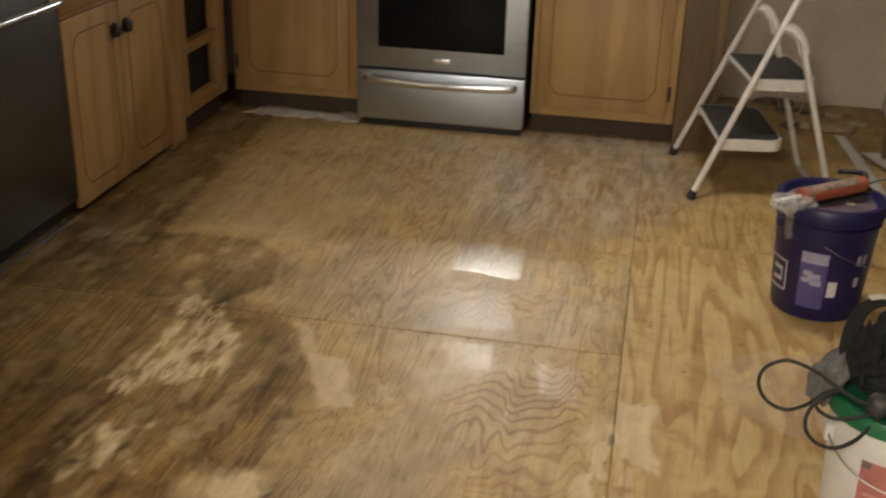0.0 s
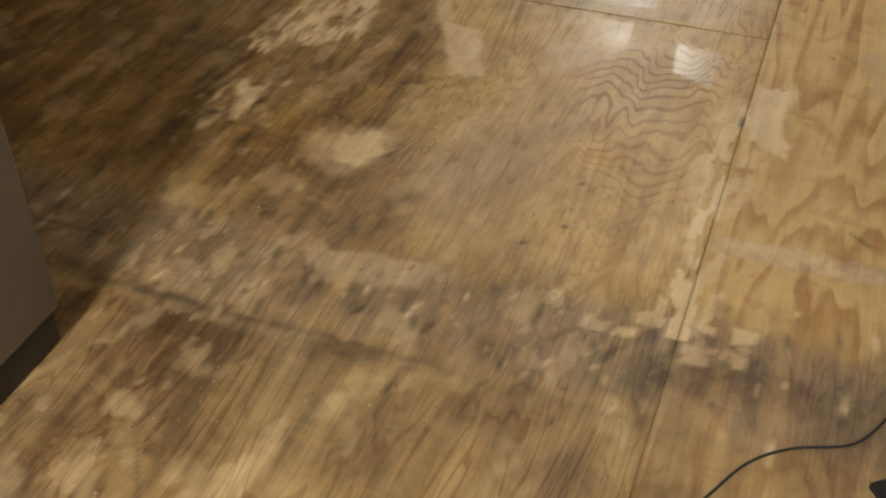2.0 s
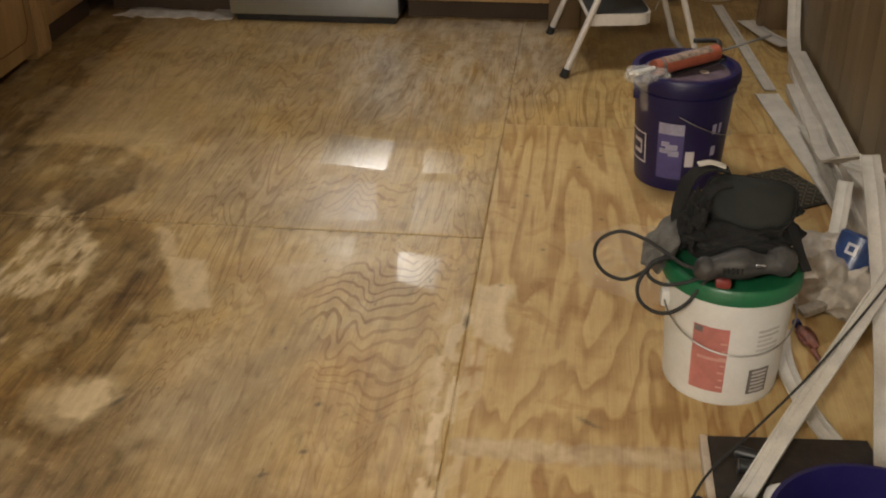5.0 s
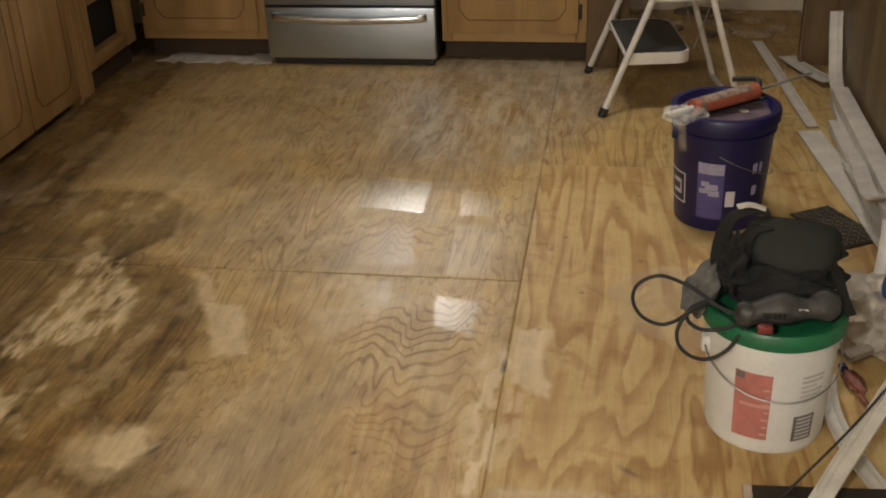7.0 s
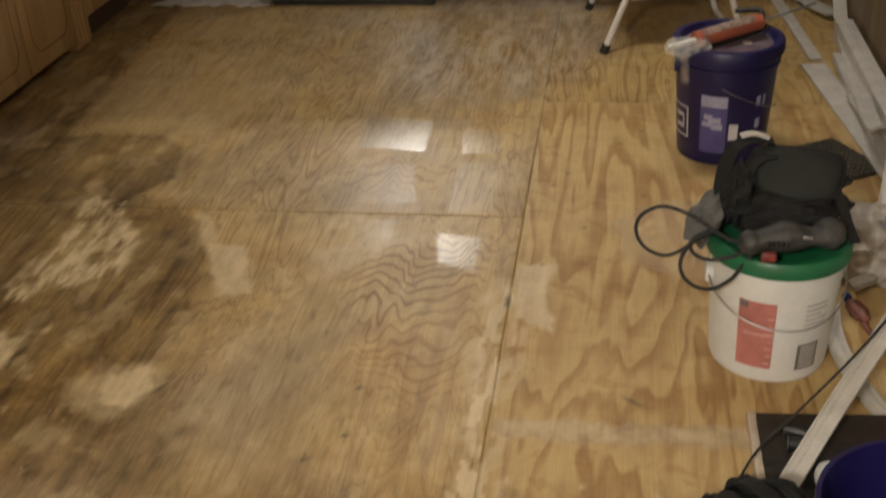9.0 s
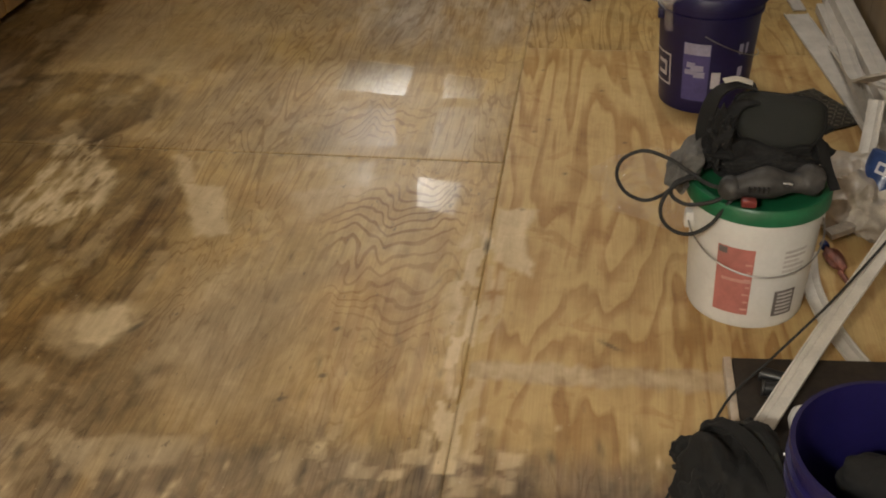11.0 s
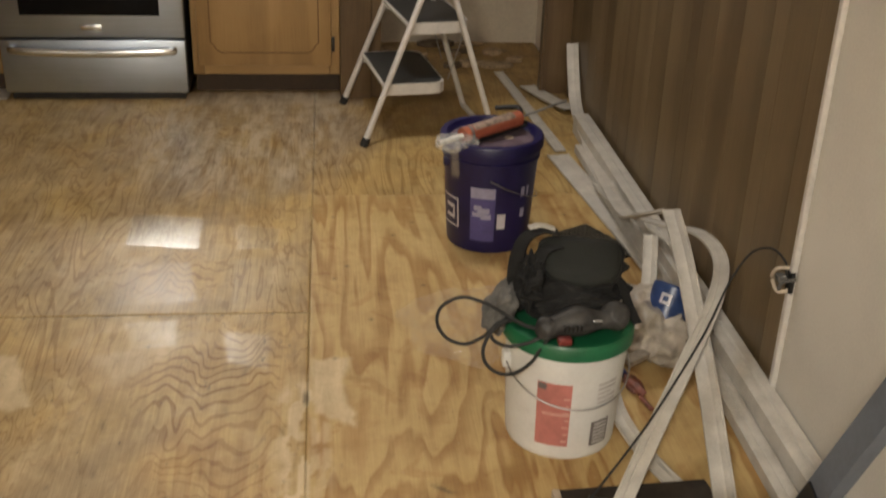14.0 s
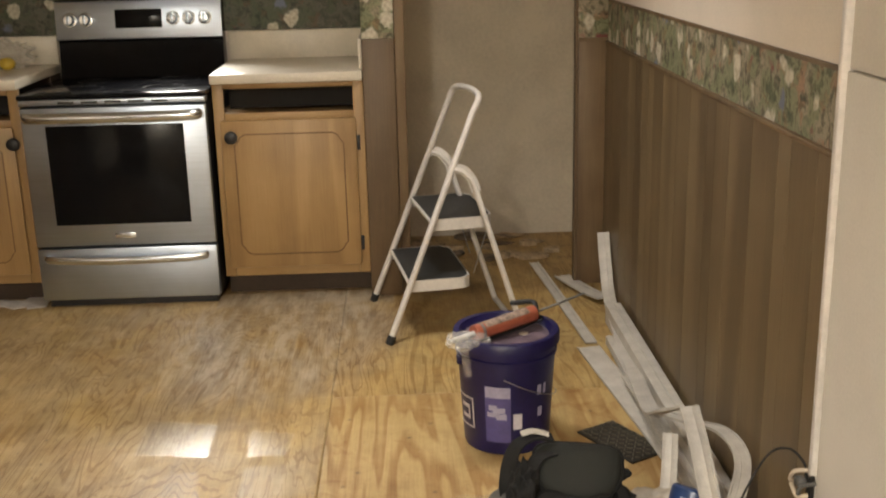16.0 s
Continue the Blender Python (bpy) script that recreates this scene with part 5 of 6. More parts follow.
part("latch", sweep([Vector((2.196, -3.098, 0.23)), Vector((2.206, -3.116, 0.29))], [(-0.022, -0.017), (0.022, -0.017), (0.022, 0.017), (-0.022, 0.017)], up=(1, 0, 0)), BLACK, lb, "black end cap")

# ---- alcove floor and dust along the cabinets ----
rnd = random.Random(5)
for i in range(26):
    x, y = rnd.uniform(1.57, 2.28), rnd.uniform(0.30, 0.96)
    r = rnd.uniform(0.03, 0.085)
    pts = [(x + r * rnd.uniform(0.6, 1.2) * math.cos(a), y + r * 0.7 * rnd.uniform(0.6, 1.2) * math.sin(a)) for a in [k * math.pi / 4 for k in range(8)]]
    z = 0.004 + 0.0012 * i
    solo("torn_backing", slab(ragged(pts, 0.006, 0.03, i), 0.002, z), RUBBLE if i % 4 else OLD_BACKING, "torn scrap of old floor backing in the alcove", "scrap", group="torn floor scraps", base=(x, y, 0.002))
for i, (o, h) in enumerate(([[(-0.54, 0.02), (-0.02, 0.02), (-0.02, 0.13), (-0.52, 0.14)], 0.006], [[(0.80, -0.02), (1.38, 0.02), (1.38, 0.12), (0.80, 0.10)], 0.003])):
    if i == 0:
        solo("plaster_dust", slab(ragged(o, 0.028, 0.04, 3), 0.002, h), DUST, "pale ridge of old plaster residue on the floor", "residue", base=(o[0][0], o[0][1], 0.002))

# ---- plywood floor ----
solo("floor_base", box(-1.4, Y_NEAR - 0.1, -0.06, 2.56, 1.08, -0.012), KICK, "dark joists below the plywood", "floor", "structure")
floor = tagged(new("floor"), "bare stained plywood subfloor in several sheets", "floor", kind="structure")


def value_noise(x, y, f, seed):
    """Smooth random values on a grid of points."""
    g = np.random.RandomState(seed).rand(64, 64)
    u, v = x * f + 31.7, y * f + 17.3
    i, j = np.floor(u).astype(int), np.floor(v).astype(int)
    a, b = u - i, v - j
    a, b = a * a * (3 - 2 * a), b * b * (3 - 2 * b)
    i, j = i % 64, j % 64
    i2, j2 = (i + 1) % 64, (j + 1) % 64
    return (g[i, j] * (1 - a) + g[i2, j] * a) * (1 - b) + (g[i, j2] * (1 - a) + g[i2, j2] * a) * b


def rough_noise(x, y, f, seed):
    return (value_noise(x, y, f, seed) + 0.5 * value_noise(x, y, f * 2.1, seed + 1) + 0.25 * value_noise(x, y, f * 4.3, seed + 2)) / 1.75 - 0.5


def ease(d, soft):
    """1 inside (d < 0), 0 outside, over a soft edge."""
    t = np.clip(0.5 - d / (2 * soft), 0, 1)
    return t * t * (3 - 2 * t)


def poly(x, y, pts):
    """Signed distance to a polygon, negative inside."""
    d = np.full(x.shape, 1e9)
    inside = np.zeros(x.shape, bool)
    for (ax, ay), (bx, by) in zip(pts, pts[1:] + pts[:1]):
        ex, ey = bx - ax, by - ay
        t = np.clip(((x - ax) * ex + (y - ay) * ey) / (ex * ex + ey * ey), 0, 1)
        d = np.minimum(d, np.hypot(x - ax - t * ex, y - ay - t * ey))
        inside ^= ((ay > y) != (by > y)) & (x < (bx - ax) * (y - ay) / (by - ay + 1e-12) + ax)
    return np.where(inside, -d, d)


def blob(x, y, cx, cy, rx, ry, turn=0.0):
    c, s = math.cos(radians(turn)), math.sin(radians(turn))
    u, v = ((x - cx) * c + (y - cy) * s) / rx, (-(x - cx) * s + (y - cy) * c) / ry
    return (np.hypot(u, v) - 1) * min(rx, ry)


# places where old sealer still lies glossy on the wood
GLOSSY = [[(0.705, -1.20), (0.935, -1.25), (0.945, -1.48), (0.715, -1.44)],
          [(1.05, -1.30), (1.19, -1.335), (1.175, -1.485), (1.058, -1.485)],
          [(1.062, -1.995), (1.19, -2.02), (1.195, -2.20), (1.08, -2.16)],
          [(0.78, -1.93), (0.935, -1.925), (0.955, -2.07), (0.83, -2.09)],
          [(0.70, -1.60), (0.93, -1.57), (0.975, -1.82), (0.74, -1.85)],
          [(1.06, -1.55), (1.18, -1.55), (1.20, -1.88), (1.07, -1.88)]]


def floor_masks(x, y):
    """Stain and painted shade, grey wear, pale patches; sealer, fresh wood and black marks."""
    wx = x + 0.05 * rough_noise(x, y, 9, 11) + 0.02 * rough_noise(x, y, 30, 14)
    wy = y + 0.05 * rough_noise(x, y, 9, 21) + 0.02 * rough_noise(x, y, 30, 24)
    wy = wy + 0.16 * rough_noise(x * 4.5, y * 0.7, 8, 34)
    px = x + 0.022 * rough_noise(x, y, 26, 15)
    py = y + 0.022 * rough_noise(x, y, 26, 25) + 0.03 * rough_noise(x * 4, y, 11, 27)
    n1 = rough_noise(x, y, 3.0, 41)
    n2 = rough_noise(x * 4, y * 0.8, 6.0, 51)
    # painted shadow strip along the cabinets; old dark finish round the sink side
    dark = ease(poly(px, py, [(-1.3, 0.7), (-0.42, 0.25), (-0.37, -0.45), (-0.295, -1.385), (0.06, -1.38), (0.16, -1.50), (0.20, -1.70), (0.10, -1.88), (-1.3, -1.9)]), 0.022) * (0.80 + 0.7 * n1)
    inner = ease(poly(wx, wy, [(0.05, -1.42), (0.16, -1.50), (0.20, -1.70), (0.08, -1.86), (-0.25, -1.86), (-0.28, -1.42)]), 0.05)
    upper = ease(-(y + 1.40), 0.03)
    dark = np.clip(dark * 1.3, 0, 1) * (1 - 0.15 * upper) - 0.32 * inner
    low = ease(poly(wx, wy, [(-1.3, -1.89), (0.20, -1.89), (0.36, -1.97), (0.45, -2.12), (0.50, -2.32), (0.53, -2.62), (0.62, -2.80), (0.70, -3.05), (0.62, -3.3), (0.1, -3.45), (-1.3, -3.6)]), 0.05)
    low = low * (1 - 0.55 * ease(y + 3.05, 0.07))
    dark = np.maximum(dark, low * (0.74 + 0.75 * n1 + 0.5 * n2))
    # soft shade painted in towards the left wall
    far_left = ease(x + 0.25 + 0.2 * n1, 0.35) * ease(y + 1.2, 0.3)
    dark = np.maximum(dark, 0.7 * far_left * (y < -1.7))
    ring = blob(wx, wy, 0.05, -1.60, 0.17, 0.13)
    dark = np.maximum(dark, 0.55 * ease(ring, 0.06))
    grime = rough_noise(x * 1.3, y, 7.0, 131)
    dark = np.maximum(dark, 0.8 * ease(py + 3.10, 0.06) * ease(-(x - 1.22), 0.06) * np.clip(0.62 + 1.8 * grime, 0, 1))
    dark = np.maximum(dark, 0.75 * ease(np.abs(wy + 3.20 + 0.12 * (x < 0.9) - 0.10 * (x > 1.2)) - 0.10, 0.10) * np.clip(0.45 + 2.6 * grime, 0, 1))
    dark = np.maximum(dark, 0.62 * ease(y + 3.02, 0.08) * np.clip(0.34 + 2.8 * rough_noise(x * 2.6, y * 0.9, 9.0, 141), 0, 1))
    dark = np.maximum(dark, ease(y + 3.25, 0.15) * (0.45 + 0.22 * ease(-(x - 0.6), 0.15)) * (0.9 + n1 + 0.8 * n2))
    dark = np.maximum(dark, 0.50 * ease(np.abs(py + 3.20) - 0.12, 0.06) * np.clip(0.7 + 1.5 * rough_noise(x * 2, y * 1.5, 10, 181), 0, 1))
    dark = np.maximum(dark, 0.62 * ease(np.abs(wy + 3.20) - 0.15, 0.07) * np.clip(0.85 + 1.3 * n2, 0, 1))
    dark = np.maximum(dark, 0.80 * ease(y + 3.30, 0.10) * ease(-(x - 1.22), 0.10) * np.clip(0.75 + 1.6 * grime, 0, 1))
    dark = np.maximum(dark, 1.0 * ease(poly(wx, wy, [(-1.3, -2.3), (0.30, -2.35), (0.56, -2.62), (0.66, -3.0), (-1.3, -3.1)]), 0.10) * np.clip(0.90 + 1.1 * n2, 0, 1))
    dark = np.maximum(dark, 0.9 * ease(np.abs(wy + 3.17) - 0.035, 0.05) * ease(-(x - 1.26), 0.05) * np.clip(0.7 + 2.2 * grime, 0, 1))
    dark = np.maximum(dark, 0.75 * ease(blob(wx, wy, 1.52, -3.15, 0.24, 0.06, 3), 0.06))
    dark = np.maximum(dark, 0.98 * ease(np.abs(py + 3.338) - 0.016, 0.035) * ease(x - 0.98, 0.08) * np.clip(0.75 + 1.6 * n2, 0, 1))
    dark = np.maximum(dark, 0.8 * ease(blob(wx, wy, 0.27, -3.34, 0.20, 0.03, -8), 0.04))
    dark = np.maximum(dark, 0.6 * ease(np.abs(wy + 0.475) - 0.006, 0.012) * (x > -0.33) * (x < 0.05))
    # near floor is darker below y -3.36, and again below -3.62
    dark = np.maximum(dark, ease(y + 3.36, 0.03) * ease(x - 0.75, 0.35) * np.clip(0.90 + 1.2 * n1 + 0.9 * n2, 0, 1))
    dark = np.maximum(dark, 0.95 * ease(y + 3.62, 0.30) * np.clip(0.62 + 1.3 * n1 + 0.8 * n2, 0, 1))
    dark = np.maximum(dark, 0.5 * ease(np.abs(wy + 1.385) - 0.004, 0.012) * (x > -0.33) * (x < 0.1))
    # darker past the fronts of range and cabinets, above y 0.02
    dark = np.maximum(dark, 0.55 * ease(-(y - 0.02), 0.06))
    # grey, traffic-worn surface
    grey = np.clip(0.36 + 1.1 * n1 + 0.8 * n2, 0, 1) * ease(x - 1.30, 0.02) * (0.30 + 0.40 * ease(-(y + 1.9), 0.02))
    grey = np.maximum(grey, 0.7 * ease(poly(wx, wy, [(0.55, -2.45), (0.95, -2.4), (0.9, -2.9), (1.2, -3.1), (1.6, -3.1), (2.4, -3.25), (2.4, -6), (-1, -6), (0.2, -3.2)]), 0.15) * (0.75 + n1))
    grey = np.maximum(grey, 0.85 * ease(poly(wx, wy, [(0.70, -1.15), (1.28, -1.06), (1.60, -0.35), (1.40, 0.1), (0.78, 0.05), (0.7, -0.35)]), 0.12) * (0.8 + n1 + n2))
    grey = np.maximum(grey, 0.95 * ease(np.abs(py + 3.20) - 0.13, 0.06) * np.clip(0.85 + 1.2 * n2, 0, 1))
    grey = np.maximum(grey, 0.8 * ease(np.abs(y - 0.02) - 0.10, 0.06) * (x > 0.74) * (x < 1.5))
    # pale patches: filler, scraped paper, residue
    pale = np.zeros_like(x)
    clean = ease(poly(px, py, [(-0.29, -0.50), (0.02, -0.49), (0.30, -0.6), (0.36, -1.0), (0.20, -1.36), (-0.275, -1.375)]), 0.06)
    pale = np.maximum(pale, 0.24 * clean)
    for pts, amount, soft in (
        ([(0.43, -2.09), (0.55, -2.10), (0.635, -2.33), (0.56, -2.36)], 0.88, 0.012),
        ([(1.296, -2.15), (1.405, -2.15), (1.375, -2.27), (1.41, -2.46), (1.36, -2.42), (1.31, -2.41)], 0.92, 0.010),
        ([(0.41, -2.70), (0.50, -2.66), (0.54, -2.73), (0.50, -2.82), (0.42, -2.80)], 0.80, 0.015),
        ([(0.33, -2.72), (0.50, -2.64), (0.56, -2.72), (0.49, -2.86), (0.37, -2.82)], 0.35, 0.02),
        ([(0.35, -1.93), (0.395, -1.935), (0.47, -2.08), (0.43, -2.10)], 0.60, 0.012),
        ([(0.74, -2.12), (0.90, -2.05), (0.95, -2.10), (0.82, -2.26)], 0.45, 0.02),
        ([(0.90, -2.00), (1.00, -1.99), (1.00, -2.06), (0.93, -2.10)], 0.40, 0.02),
        ([(0.52, -3.10), (0.80, -3.07), (0.78, -3.15), (0.60, -3.20)], 0.34, 0.012),
        ([(-0.24, -0.12), (0.1, -0.10), (0.14, -0.42), (-0.26, -0.44)], 0.28, 0.03),
    ):
        pale = np.maximum(pale, amount * ease(poly(px, py, pts), soft))
    torn = ease(poly(x + 0.06 * rough_noise(x, y, 14, 61), y + 0.14 * rough_noise(x * 4.5, y * 0.8, 9, 71), [(-0.03, -1.83), (0.10, -1.86), (0.24, -2.10), (0.25, -2.24), (0.05, -2.40), (-0.05, -2.36), (0.03, -2.10)]), 0.018)
    pale = np.maximum(pale, torn * np.clip(0.62 + 3.4 * rough_noise(x * 5, y * 1.1, 13, 81), 0, 1))
    torn = ease(poly(x + 0.06 * rough_noise(x, y, 16, 62), y + 0.14 * rough_noise(x * 4.5, y * 0.8, 9, 72), [(0.05, -2.58), (0.17, -2.52), (0.20, -2.66), (0.08, -2.78), (0.0, -2.74)]), 0.02)
    pale = np.maximum(pale, torn * np.clip(0.50 + 2.8 * rough_noise(x * 3, y, 13, 82), 0, 1))
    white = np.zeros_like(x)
    # glints painted in as a faint whitening of the first three glossy patches
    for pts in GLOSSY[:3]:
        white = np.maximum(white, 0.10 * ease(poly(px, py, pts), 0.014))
    # dusty, half-stripped finish before the stove side cabinets, with hood sheen painted in
    lace = np.clip(0.35 + 2.4 * rough_noise(x * 5, y * 1.1, 9, 191), 0, 1)
    white = np.maximum(white, 0.40 * lace * ease(poly(wx, wy, [(0.66, -0.95), (1.27, -1.0), (1.45, -0.30), (1.45, 0.1), (0.76, 0.1), (0.62, -0.30)]), 0.12))
    white = np.maximum(white, 0.45 * ease(np.abs(wy - 0.01) - 0.07, 0.05) * (x > 0.76) * (x < 1.42) * np.clip(0.6 + 2 * n1, 0, 1))
    white = np.maximum(white, 0.22 * lace * ease(np.abs(wy + 0.50) - 0.02, 0.03) * (x > 0.3) * (x < 1.28))
    # splinters along the long joint
    edge = ease(np.abs(x - 1.280 - 0.07 * rough_noise(x, y, 7, 90)) - 0.045, 0.03) * ease(y + 2.25, 0.05) * (y > -3.12)
    pale = np.maximum(pale, 0.95 * edge * ease(0.035 - rough_noise(x * 4, y * 1.1, 8, 91), 0.02))
    band = ease(np.abs(y + 3.16) - 0.16, 0.08) * (x > -0.3) * (x < 1.45)
    pale = np.maximum(pale, 0.26 * band * ease(0.20 - rough_noise(x * 2.2, y, 12, 95), 0.03))
    pale = np.maximum(pale, 0.22 * ease(0.16 - rough_noise(x * 1.8, y, 9, 97), 0.08) * ease(x - 1.28, 0.02))
    pale = np.maximum(pale, 0.22 * ease(0.25 - rough_noise(x * 1.6, y, 17, 99), 0.04) * ease(y + 2.5, 0.2) * ease(x - 0.5, 0.2))
    flake = ease(poly(wx, wy, [(0.98, -3.03), (1.42, -2.98), (1.44, -3.12), (1.02, -3.16)]), 0.04)
    pale = np.maximum(pale, 0.26 * flake * ease(0.14 - rough_noise(x * 2.6, y * 1.6, 11, 151), 0.015))
    # strip of grey levelling compound on the newer sheet
    strip = ease(np.abs(py + 2.805 - 0.03 * (x - 1.6)) - 0.030, 0.012) * (x > 1.30) * (x < 1.84)
    grain = np.clip(0.62 + 1.6 * rough_noise(x, y, 34, 211), 0, 1)
    grey = np.maximum(grey, 0.60 * strip)
    pale = np.maximum(pale, 0.70 * strip * grain)
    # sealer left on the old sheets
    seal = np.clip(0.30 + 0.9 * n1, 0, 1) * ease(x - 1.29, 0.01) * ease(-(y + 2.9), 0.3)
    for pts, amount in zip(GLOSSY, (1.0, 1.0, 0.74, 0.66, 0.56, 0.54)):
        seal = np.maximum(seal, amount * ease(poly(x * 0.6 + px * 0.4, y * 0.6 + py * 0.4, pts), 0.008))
    fresh = ease(-(x - 1.29), 0.004) * ease(y + 1.06, 0.01) * 0.95
    fresh = np.maximum(fresh, 0.55 * ease(poly(wx, wy, [(0.95, -2.5), (1.28, -2.2), (1.28, -3.0), (0.95, -3.0)]), 0.08))
    # nail heads, knots, gouges
    black = np.zeros_like(x)
    for cx, cy, rx, ry, tn in ((0.995, -2.70, 0.007, 0.008, 0), (1.00, -2.86, 0.008, 0.007, 0), (0.935, -2.945, 0.012, 0.004, 30), (1.288, -2.33, 0.007, 0.028, 0), (1.585, -2.70, 0.024, 0.005, -35), (0.075, -2.72, 0.018, 0.012, 20), (0.55, -2.74, 0.02, 0.008, 60), (1.40, -1.62, 0.006, 0.006, 0), (1.55, -1.40, 0.006, 0.006, 0), (1.46, -1.95, 0.006, 0.006, 0), (0.70, -3.25, 0.018, 0.006, 60), (1.18, -3.20, 0.03, 0.01, 70)):
        black = np.maximum(black, 0.72 * ease(blob(wx * 0.1 + x * 0.9, wy * 0.1 + y * 0.9, cx, cy, rx, ry, tn), 0.005))
    for i in range(11):
        black = np.maximum(black, 0.8 * ease(blob(x, y, 0.12 + i * 0.105 + 0.018 * math.sin(i * 2.7), -1.905, 0.004, 0.006), 0.005))
    for i in range(9):
        black = np.maximum(black, 0.6 * ease(blob(x, y, 1.36 + 0.26 * (i % 4), -1.25 - 0.40 * (i // 4) - 0.05 * (i % 3), 0.006, 0.006), 0.005))
    black = np.maximum(black, 0.8 * ease(np.abs(y + 3.2155) - 0.003, 0.003) * (x < 0.11))
    for i in range(34):
        black = np.maximum(black, (0.35 + 0.3 * (i % 3) / 2) * ease(blob(x, y, -0.15 + 0.055 * i + 0.04 * math.sin(i * 3.1), -3.13 - 0.11 * math.sin(i * 2.3), 0.005 + 0.003 * (i % 2), 0.020, 12), 0.008))
    streak = np.clip(0.70 + 2.0 * rough_noise(x * 0.8, y * 3, 9, 171), 0, 1)
    black = np.maximum(black, 0.90 * streak * ease(np.abs(py + 3.338) - 0.008, 0.024) * ease(x - 0.95, 0.06))
    along = np.clip(((x - 0.484) * 0.078 - (y + 3.68) * 0.12) / (0.078 ** 2 + 0.12 ** 2), 0, 1)
    black = np.maximum(black, 0.55 * ease(np.hypot(x - 0.484 - 0.078 * along, y + 3.68 + 0.12 * along) - 0.0025, 0.004))
    scum = np.clip(0.75 + 1.5 * rough_noise(x * 0.7, y * 2, 7, 201), 0.25, 1)
    black = np.maximum(black, 0.85 * scum * ease(np.abs(py + 3.340) - 0.006, 0.030) * ease(x - 1.0, 0.05) * (x > -0.5))
    black = np.maximum(black, 0.50 * scum * ease(np.abs(py + 3.345) - 0.004, 0.026) * (x >= 1.0))
    black = np.maximum(black, 0.75 * streak * ease(blob(px, py, 0.72, -3.36, 0.16, 0.022, 4), 0.03))
    black = np.maximum(black, 0.80 * streak * ease(blob(px, py, 0.13, -3.33, 0.07, 0.028, 0), 0.03))
    black = np.maximum(black, 0.48 * streak * ease(np.abs(py + 3.175) - 0.016, 0.05) * ease(-(x - 1.27), 0.04))
    black = np.maximum(black, 0.42 * streak * ease(blob(px, py, 1.24, -3.22, 0.09, 0.05, 40), 0.04))
    # veneer chips beside the long joint and across its near end
    chips = random.Random(31)
    for i in range(46):
        if i < 32:
            cx, cy = 1.287 + chips.choice((-1, 1)) * chips.uniform(0.008, 0.055), chips.uniform(-3.10, -2.18)
            w_, h_ = chips.uniform(0.006, 0.016), chips.uniform(0.015, 0.050)
        else:
            cx, cy = chips.uniform(0.98, 1.42), chips.uniform(-3.17, -3.06)
            w_, h_ = chips.uniform(0.012, 0.032), chips.uniform(0.008, 0.022)
        tilt = chips.uniform(-0.25, 0.25)
        chip = [(cx - w_, cy - h_), (cx + w_ * 0.7, cy - h_ * chips.uniform(0.5, 1.0)), (cx + w_ + tilt * h_, cy + h_ * 0.9), (cx - w_ * chips.uniform(0.2, 1.0) + tilt * h_, cy + h_)]
        pale = np.maximum(pale, chips.uniform(0.35, 0.65) * ease(poly(px * 0.4 + x * 0.6, py * 0.4 + y * 0.6, chip), 0.005))
    # chips, ticks and paint specks where the old floor ended
    ticks = random.Random(77)
    for i in range(70):
        cx, cy = ticks.uniform(-0.1, 1.75), ticks.gauss(-3.22, 0.12)
        size = ticks.uniform(0.003, 0.007)
        mark = ease(blob(x, y, cx, cy, size, size * ticks.uniform(1.0, 4.0), ticks.uniform(-25, 10)), 0.006)
        if i % 5 < 3:
            black = np.maximum(black, ticks.uniform(0.3, 0.75) * mark)
        else:
            pale = np.maximum(pale, 0.8 * mark)
    for i in range(30):
        cx, cy = ticks.uniform(-0.1, 1.25), ticks.uniform(-2.95, -1.95)
        mark = ease(blob(x, y, cx, cy, 0.004, ticks.uniform(0.006, 0.022), ticks.uniform(-15, 15)), 0.006)
        black = np.maximum(black, ticks.uniform(0.2, 0.55) * mark)
    dark, grey, pale = np.clip(dark * (1 - 0.8 * pale), 0, 1), np.clip(grey, 0, 1), np.clip(pale, 0, 1)
    wavy = ease(poly(wx, wy, [(0.84, -2.10), (1.02, -1.98), (1.24, -2.05), (1.26, -2.62), (1.08, -2.80), (0.94, -2.62)]), 0.09)
    wavy = np.maximum(wavy, 0.9 * ease(blob(wx, wy, 0.86, -1.66, 0.17, 0.16), 0.08))
    wavy = np.maximum(wavy, 0.6 * ease(blob(wx, wy, 0.95, -0.30, 0.22, 0.25), 0.1))
    return np.stack([dark, grey, pale, np.clip(white, 0, 1)], 1), np.stack([np.clip(seal, 0, 1), fresh, np.clip(black, 0, 1), wavy], 1)


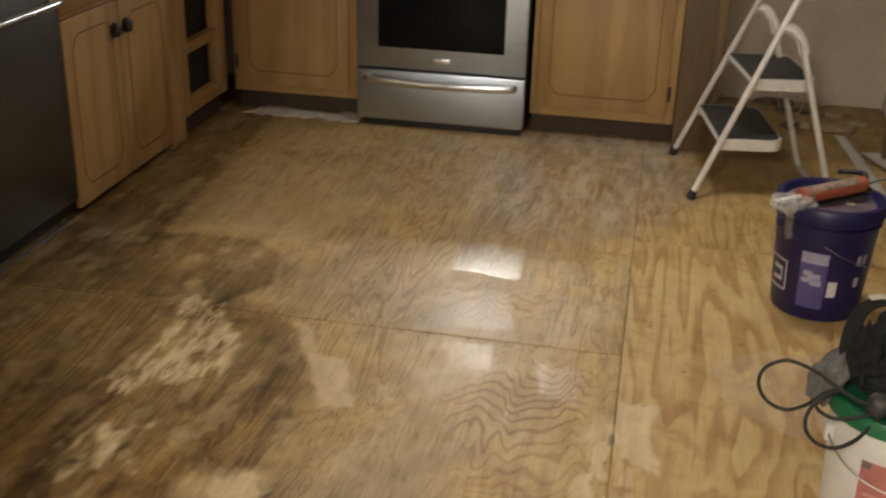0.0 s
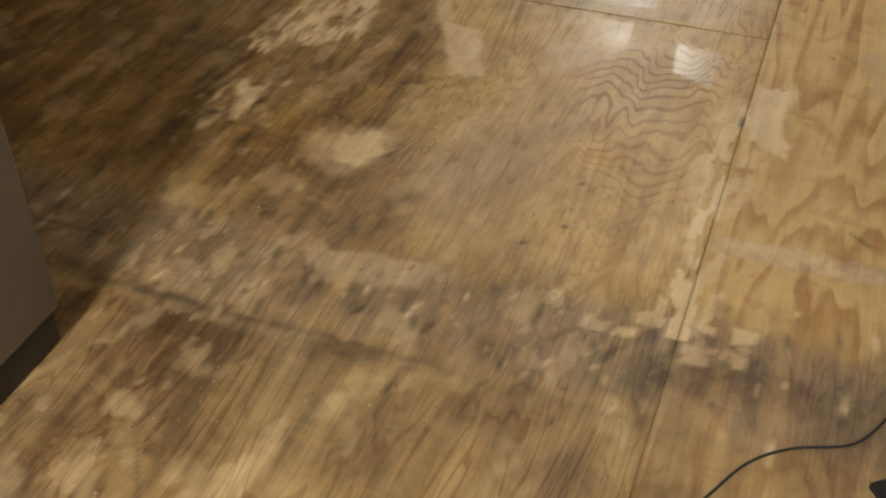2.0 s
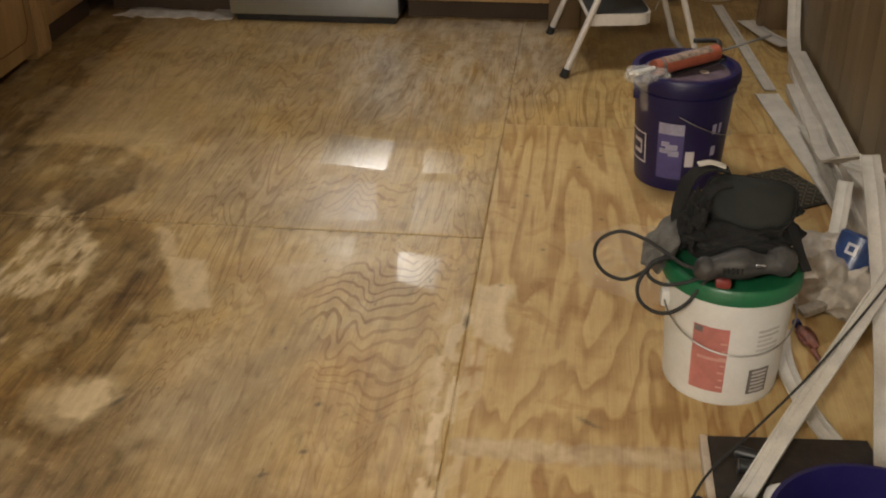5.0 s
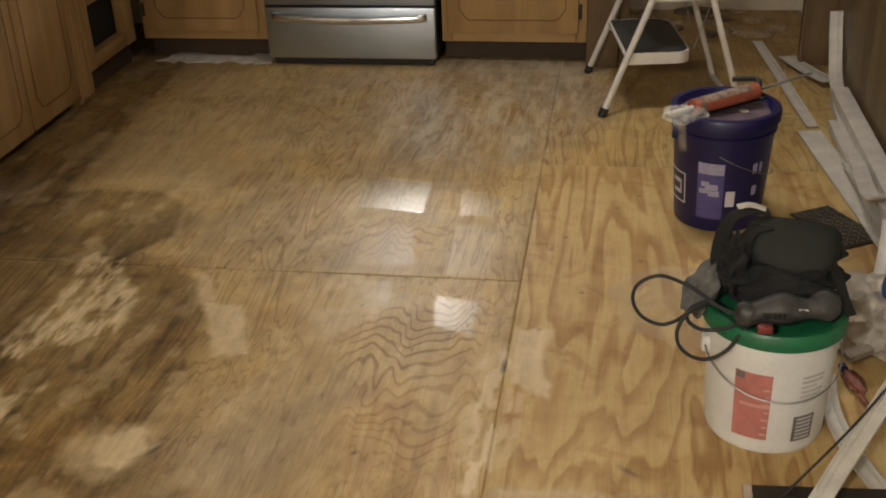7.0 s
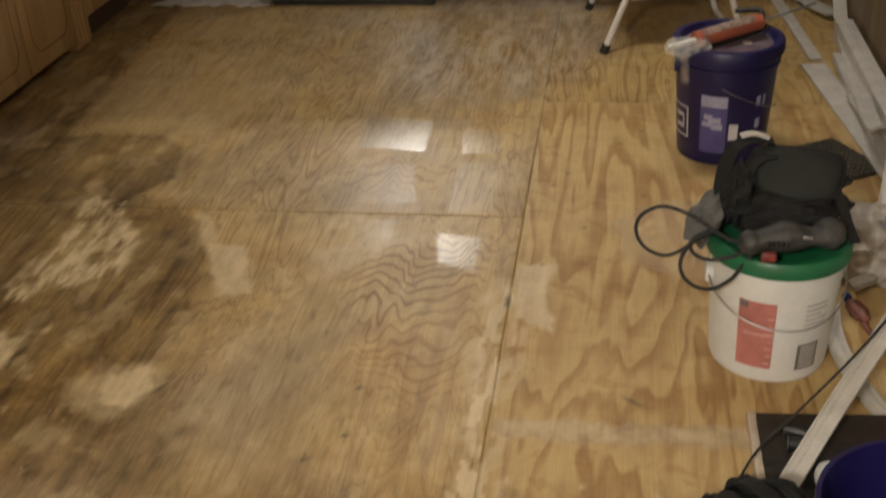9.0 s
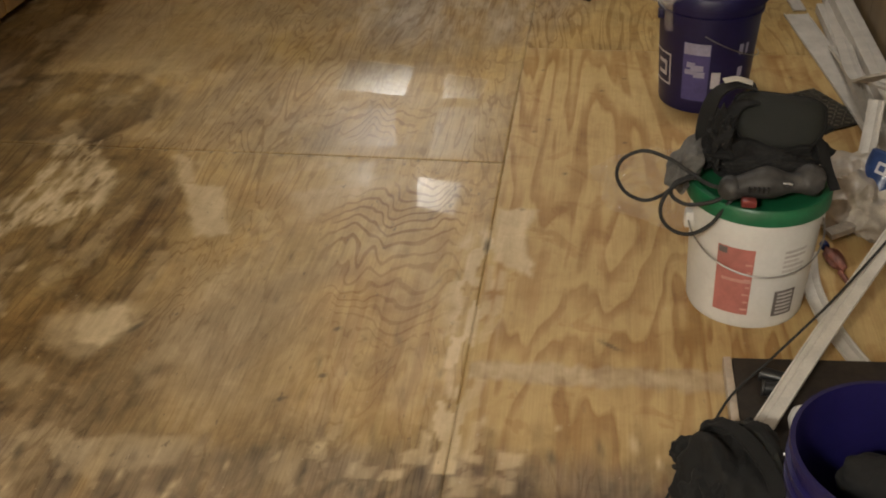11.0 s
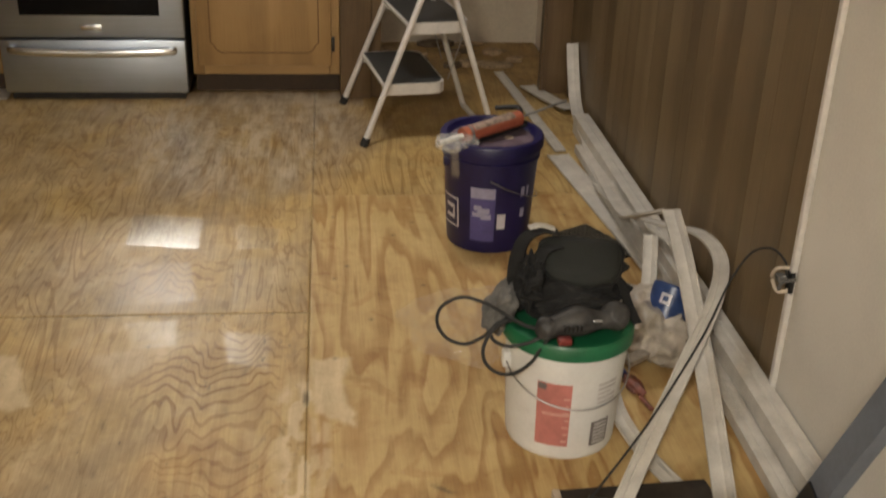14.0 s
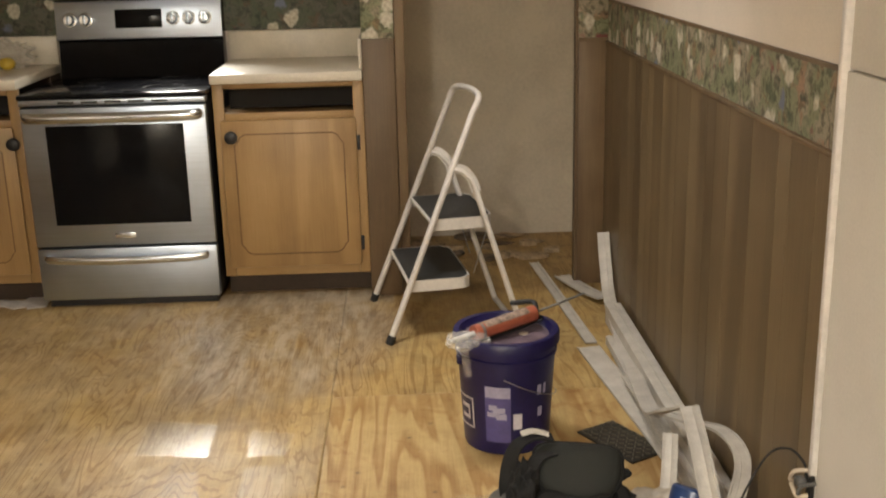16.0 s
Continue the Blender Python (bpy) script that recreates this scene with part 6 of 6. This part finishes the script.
def sheet(x0, y0, x1, y1, top, seed):
    """One plywood sheet: a fine top surface with its masks, and its sides."""
    step = 0.0068
    nx, ny = max(2, int((x1 - x0) / step) + 1), max(2, int((y1 - y0) / step) + 1)
    gx, gy = np.meshgrid(np.linspace(x0, x1, nx), np.linspace(y0, y1, ny))
    gx, gy = gx.ravel(), gy.ravel()
    gz = top + 0.0016 * rough_noise(gx, gy, 2.2, seed) + 0.0006 * rough_noise(gx * 3, gy, 8, seed + 3)
    rim = np.minimum(np.minimum(gx - x0, x1 - gx), np.minimum(gy - y0, y1 - gy))
    gz = gz - 0.0008 * (rim < 0.004)
    co = np.stack([gx, gy, gz], 1)
    idx = np.arange(nx * ny).reshape(ny, nx)
    quads = np.stack([idx[:-1, :-1].ravel(), idx[:-1, 1:].ravel(), idx[1:, 1:].ravel(), idx[1:, :-1].ravel()], 1)
    loop = np.concatenate([idx[0, :], idx[1:, -1], idx[-1, -2::-1], idx[-2:0:-1, 0]])
    low = co[loop].copy()
    low[:, 2] = -0.012
    k = np.arange(len(loop))
    base = nx * ny
    sides = np.stack([loop, base + k, base + (k + 1) % len(loop), np.roll(loop, -1)], 1)
    me = bpy.data.meshes.new("plywood_sheet")
    allco = np.concatenate([co, low])
    faces = np.concatenate([quads, sides])
    me.vertices.add(len(allco))
    me.vertices.foreach_set("co", allco.astype(np.float32).ravel())
    me.loops.add(len(faces) * 4)
    me.loops.foreach_set("vertex_index", faces.astype(np.int32).ravel())
    me.polygons.add(len(faces))
    me.polygons.foreach_set("loop_start", np.arange(0, len(faces) * 4, 4, dtype=np.int32))
    me.update(calc_edges=True)
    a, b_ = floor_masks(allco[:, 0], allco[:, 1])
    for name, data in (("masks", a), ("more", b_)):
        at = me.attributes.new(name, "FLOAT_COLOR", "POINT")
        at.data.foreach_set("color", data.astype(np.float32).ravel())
    me.polygons.foreach_set("use_smooth", np.arange(len(faces)) < len(quads))
    me.materials.append(PLY)
    ob = new("plywood_sheet", me)
    ob.parent = floor
    return ob


XS, YS = 1.2905, -1.897
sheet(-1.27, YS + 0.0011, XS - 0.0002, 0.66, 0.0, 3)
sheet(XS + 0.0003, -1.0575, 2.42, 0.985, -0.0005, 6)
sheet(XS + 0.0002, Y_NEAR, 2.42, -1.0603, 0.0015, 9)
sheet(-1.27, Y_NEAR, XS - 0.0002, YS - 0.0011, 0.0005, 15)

# ---- wainscot planks ----
rnd = random.Random(9)
y = 0.098
while y > -2.435:
    w_ = rnd.choice((0.085, 0.105, 0.13, 0.16, 0.19))
    y2 = max(y - w_, -2.435)
    if y - y2 > 0.02:
        part("plank", box(X_RIGHT, y2 + 0.001, 0.0, X_RIGHT + 0.011, y - 0.001, 1.049), PANEL, right)
    y = y2
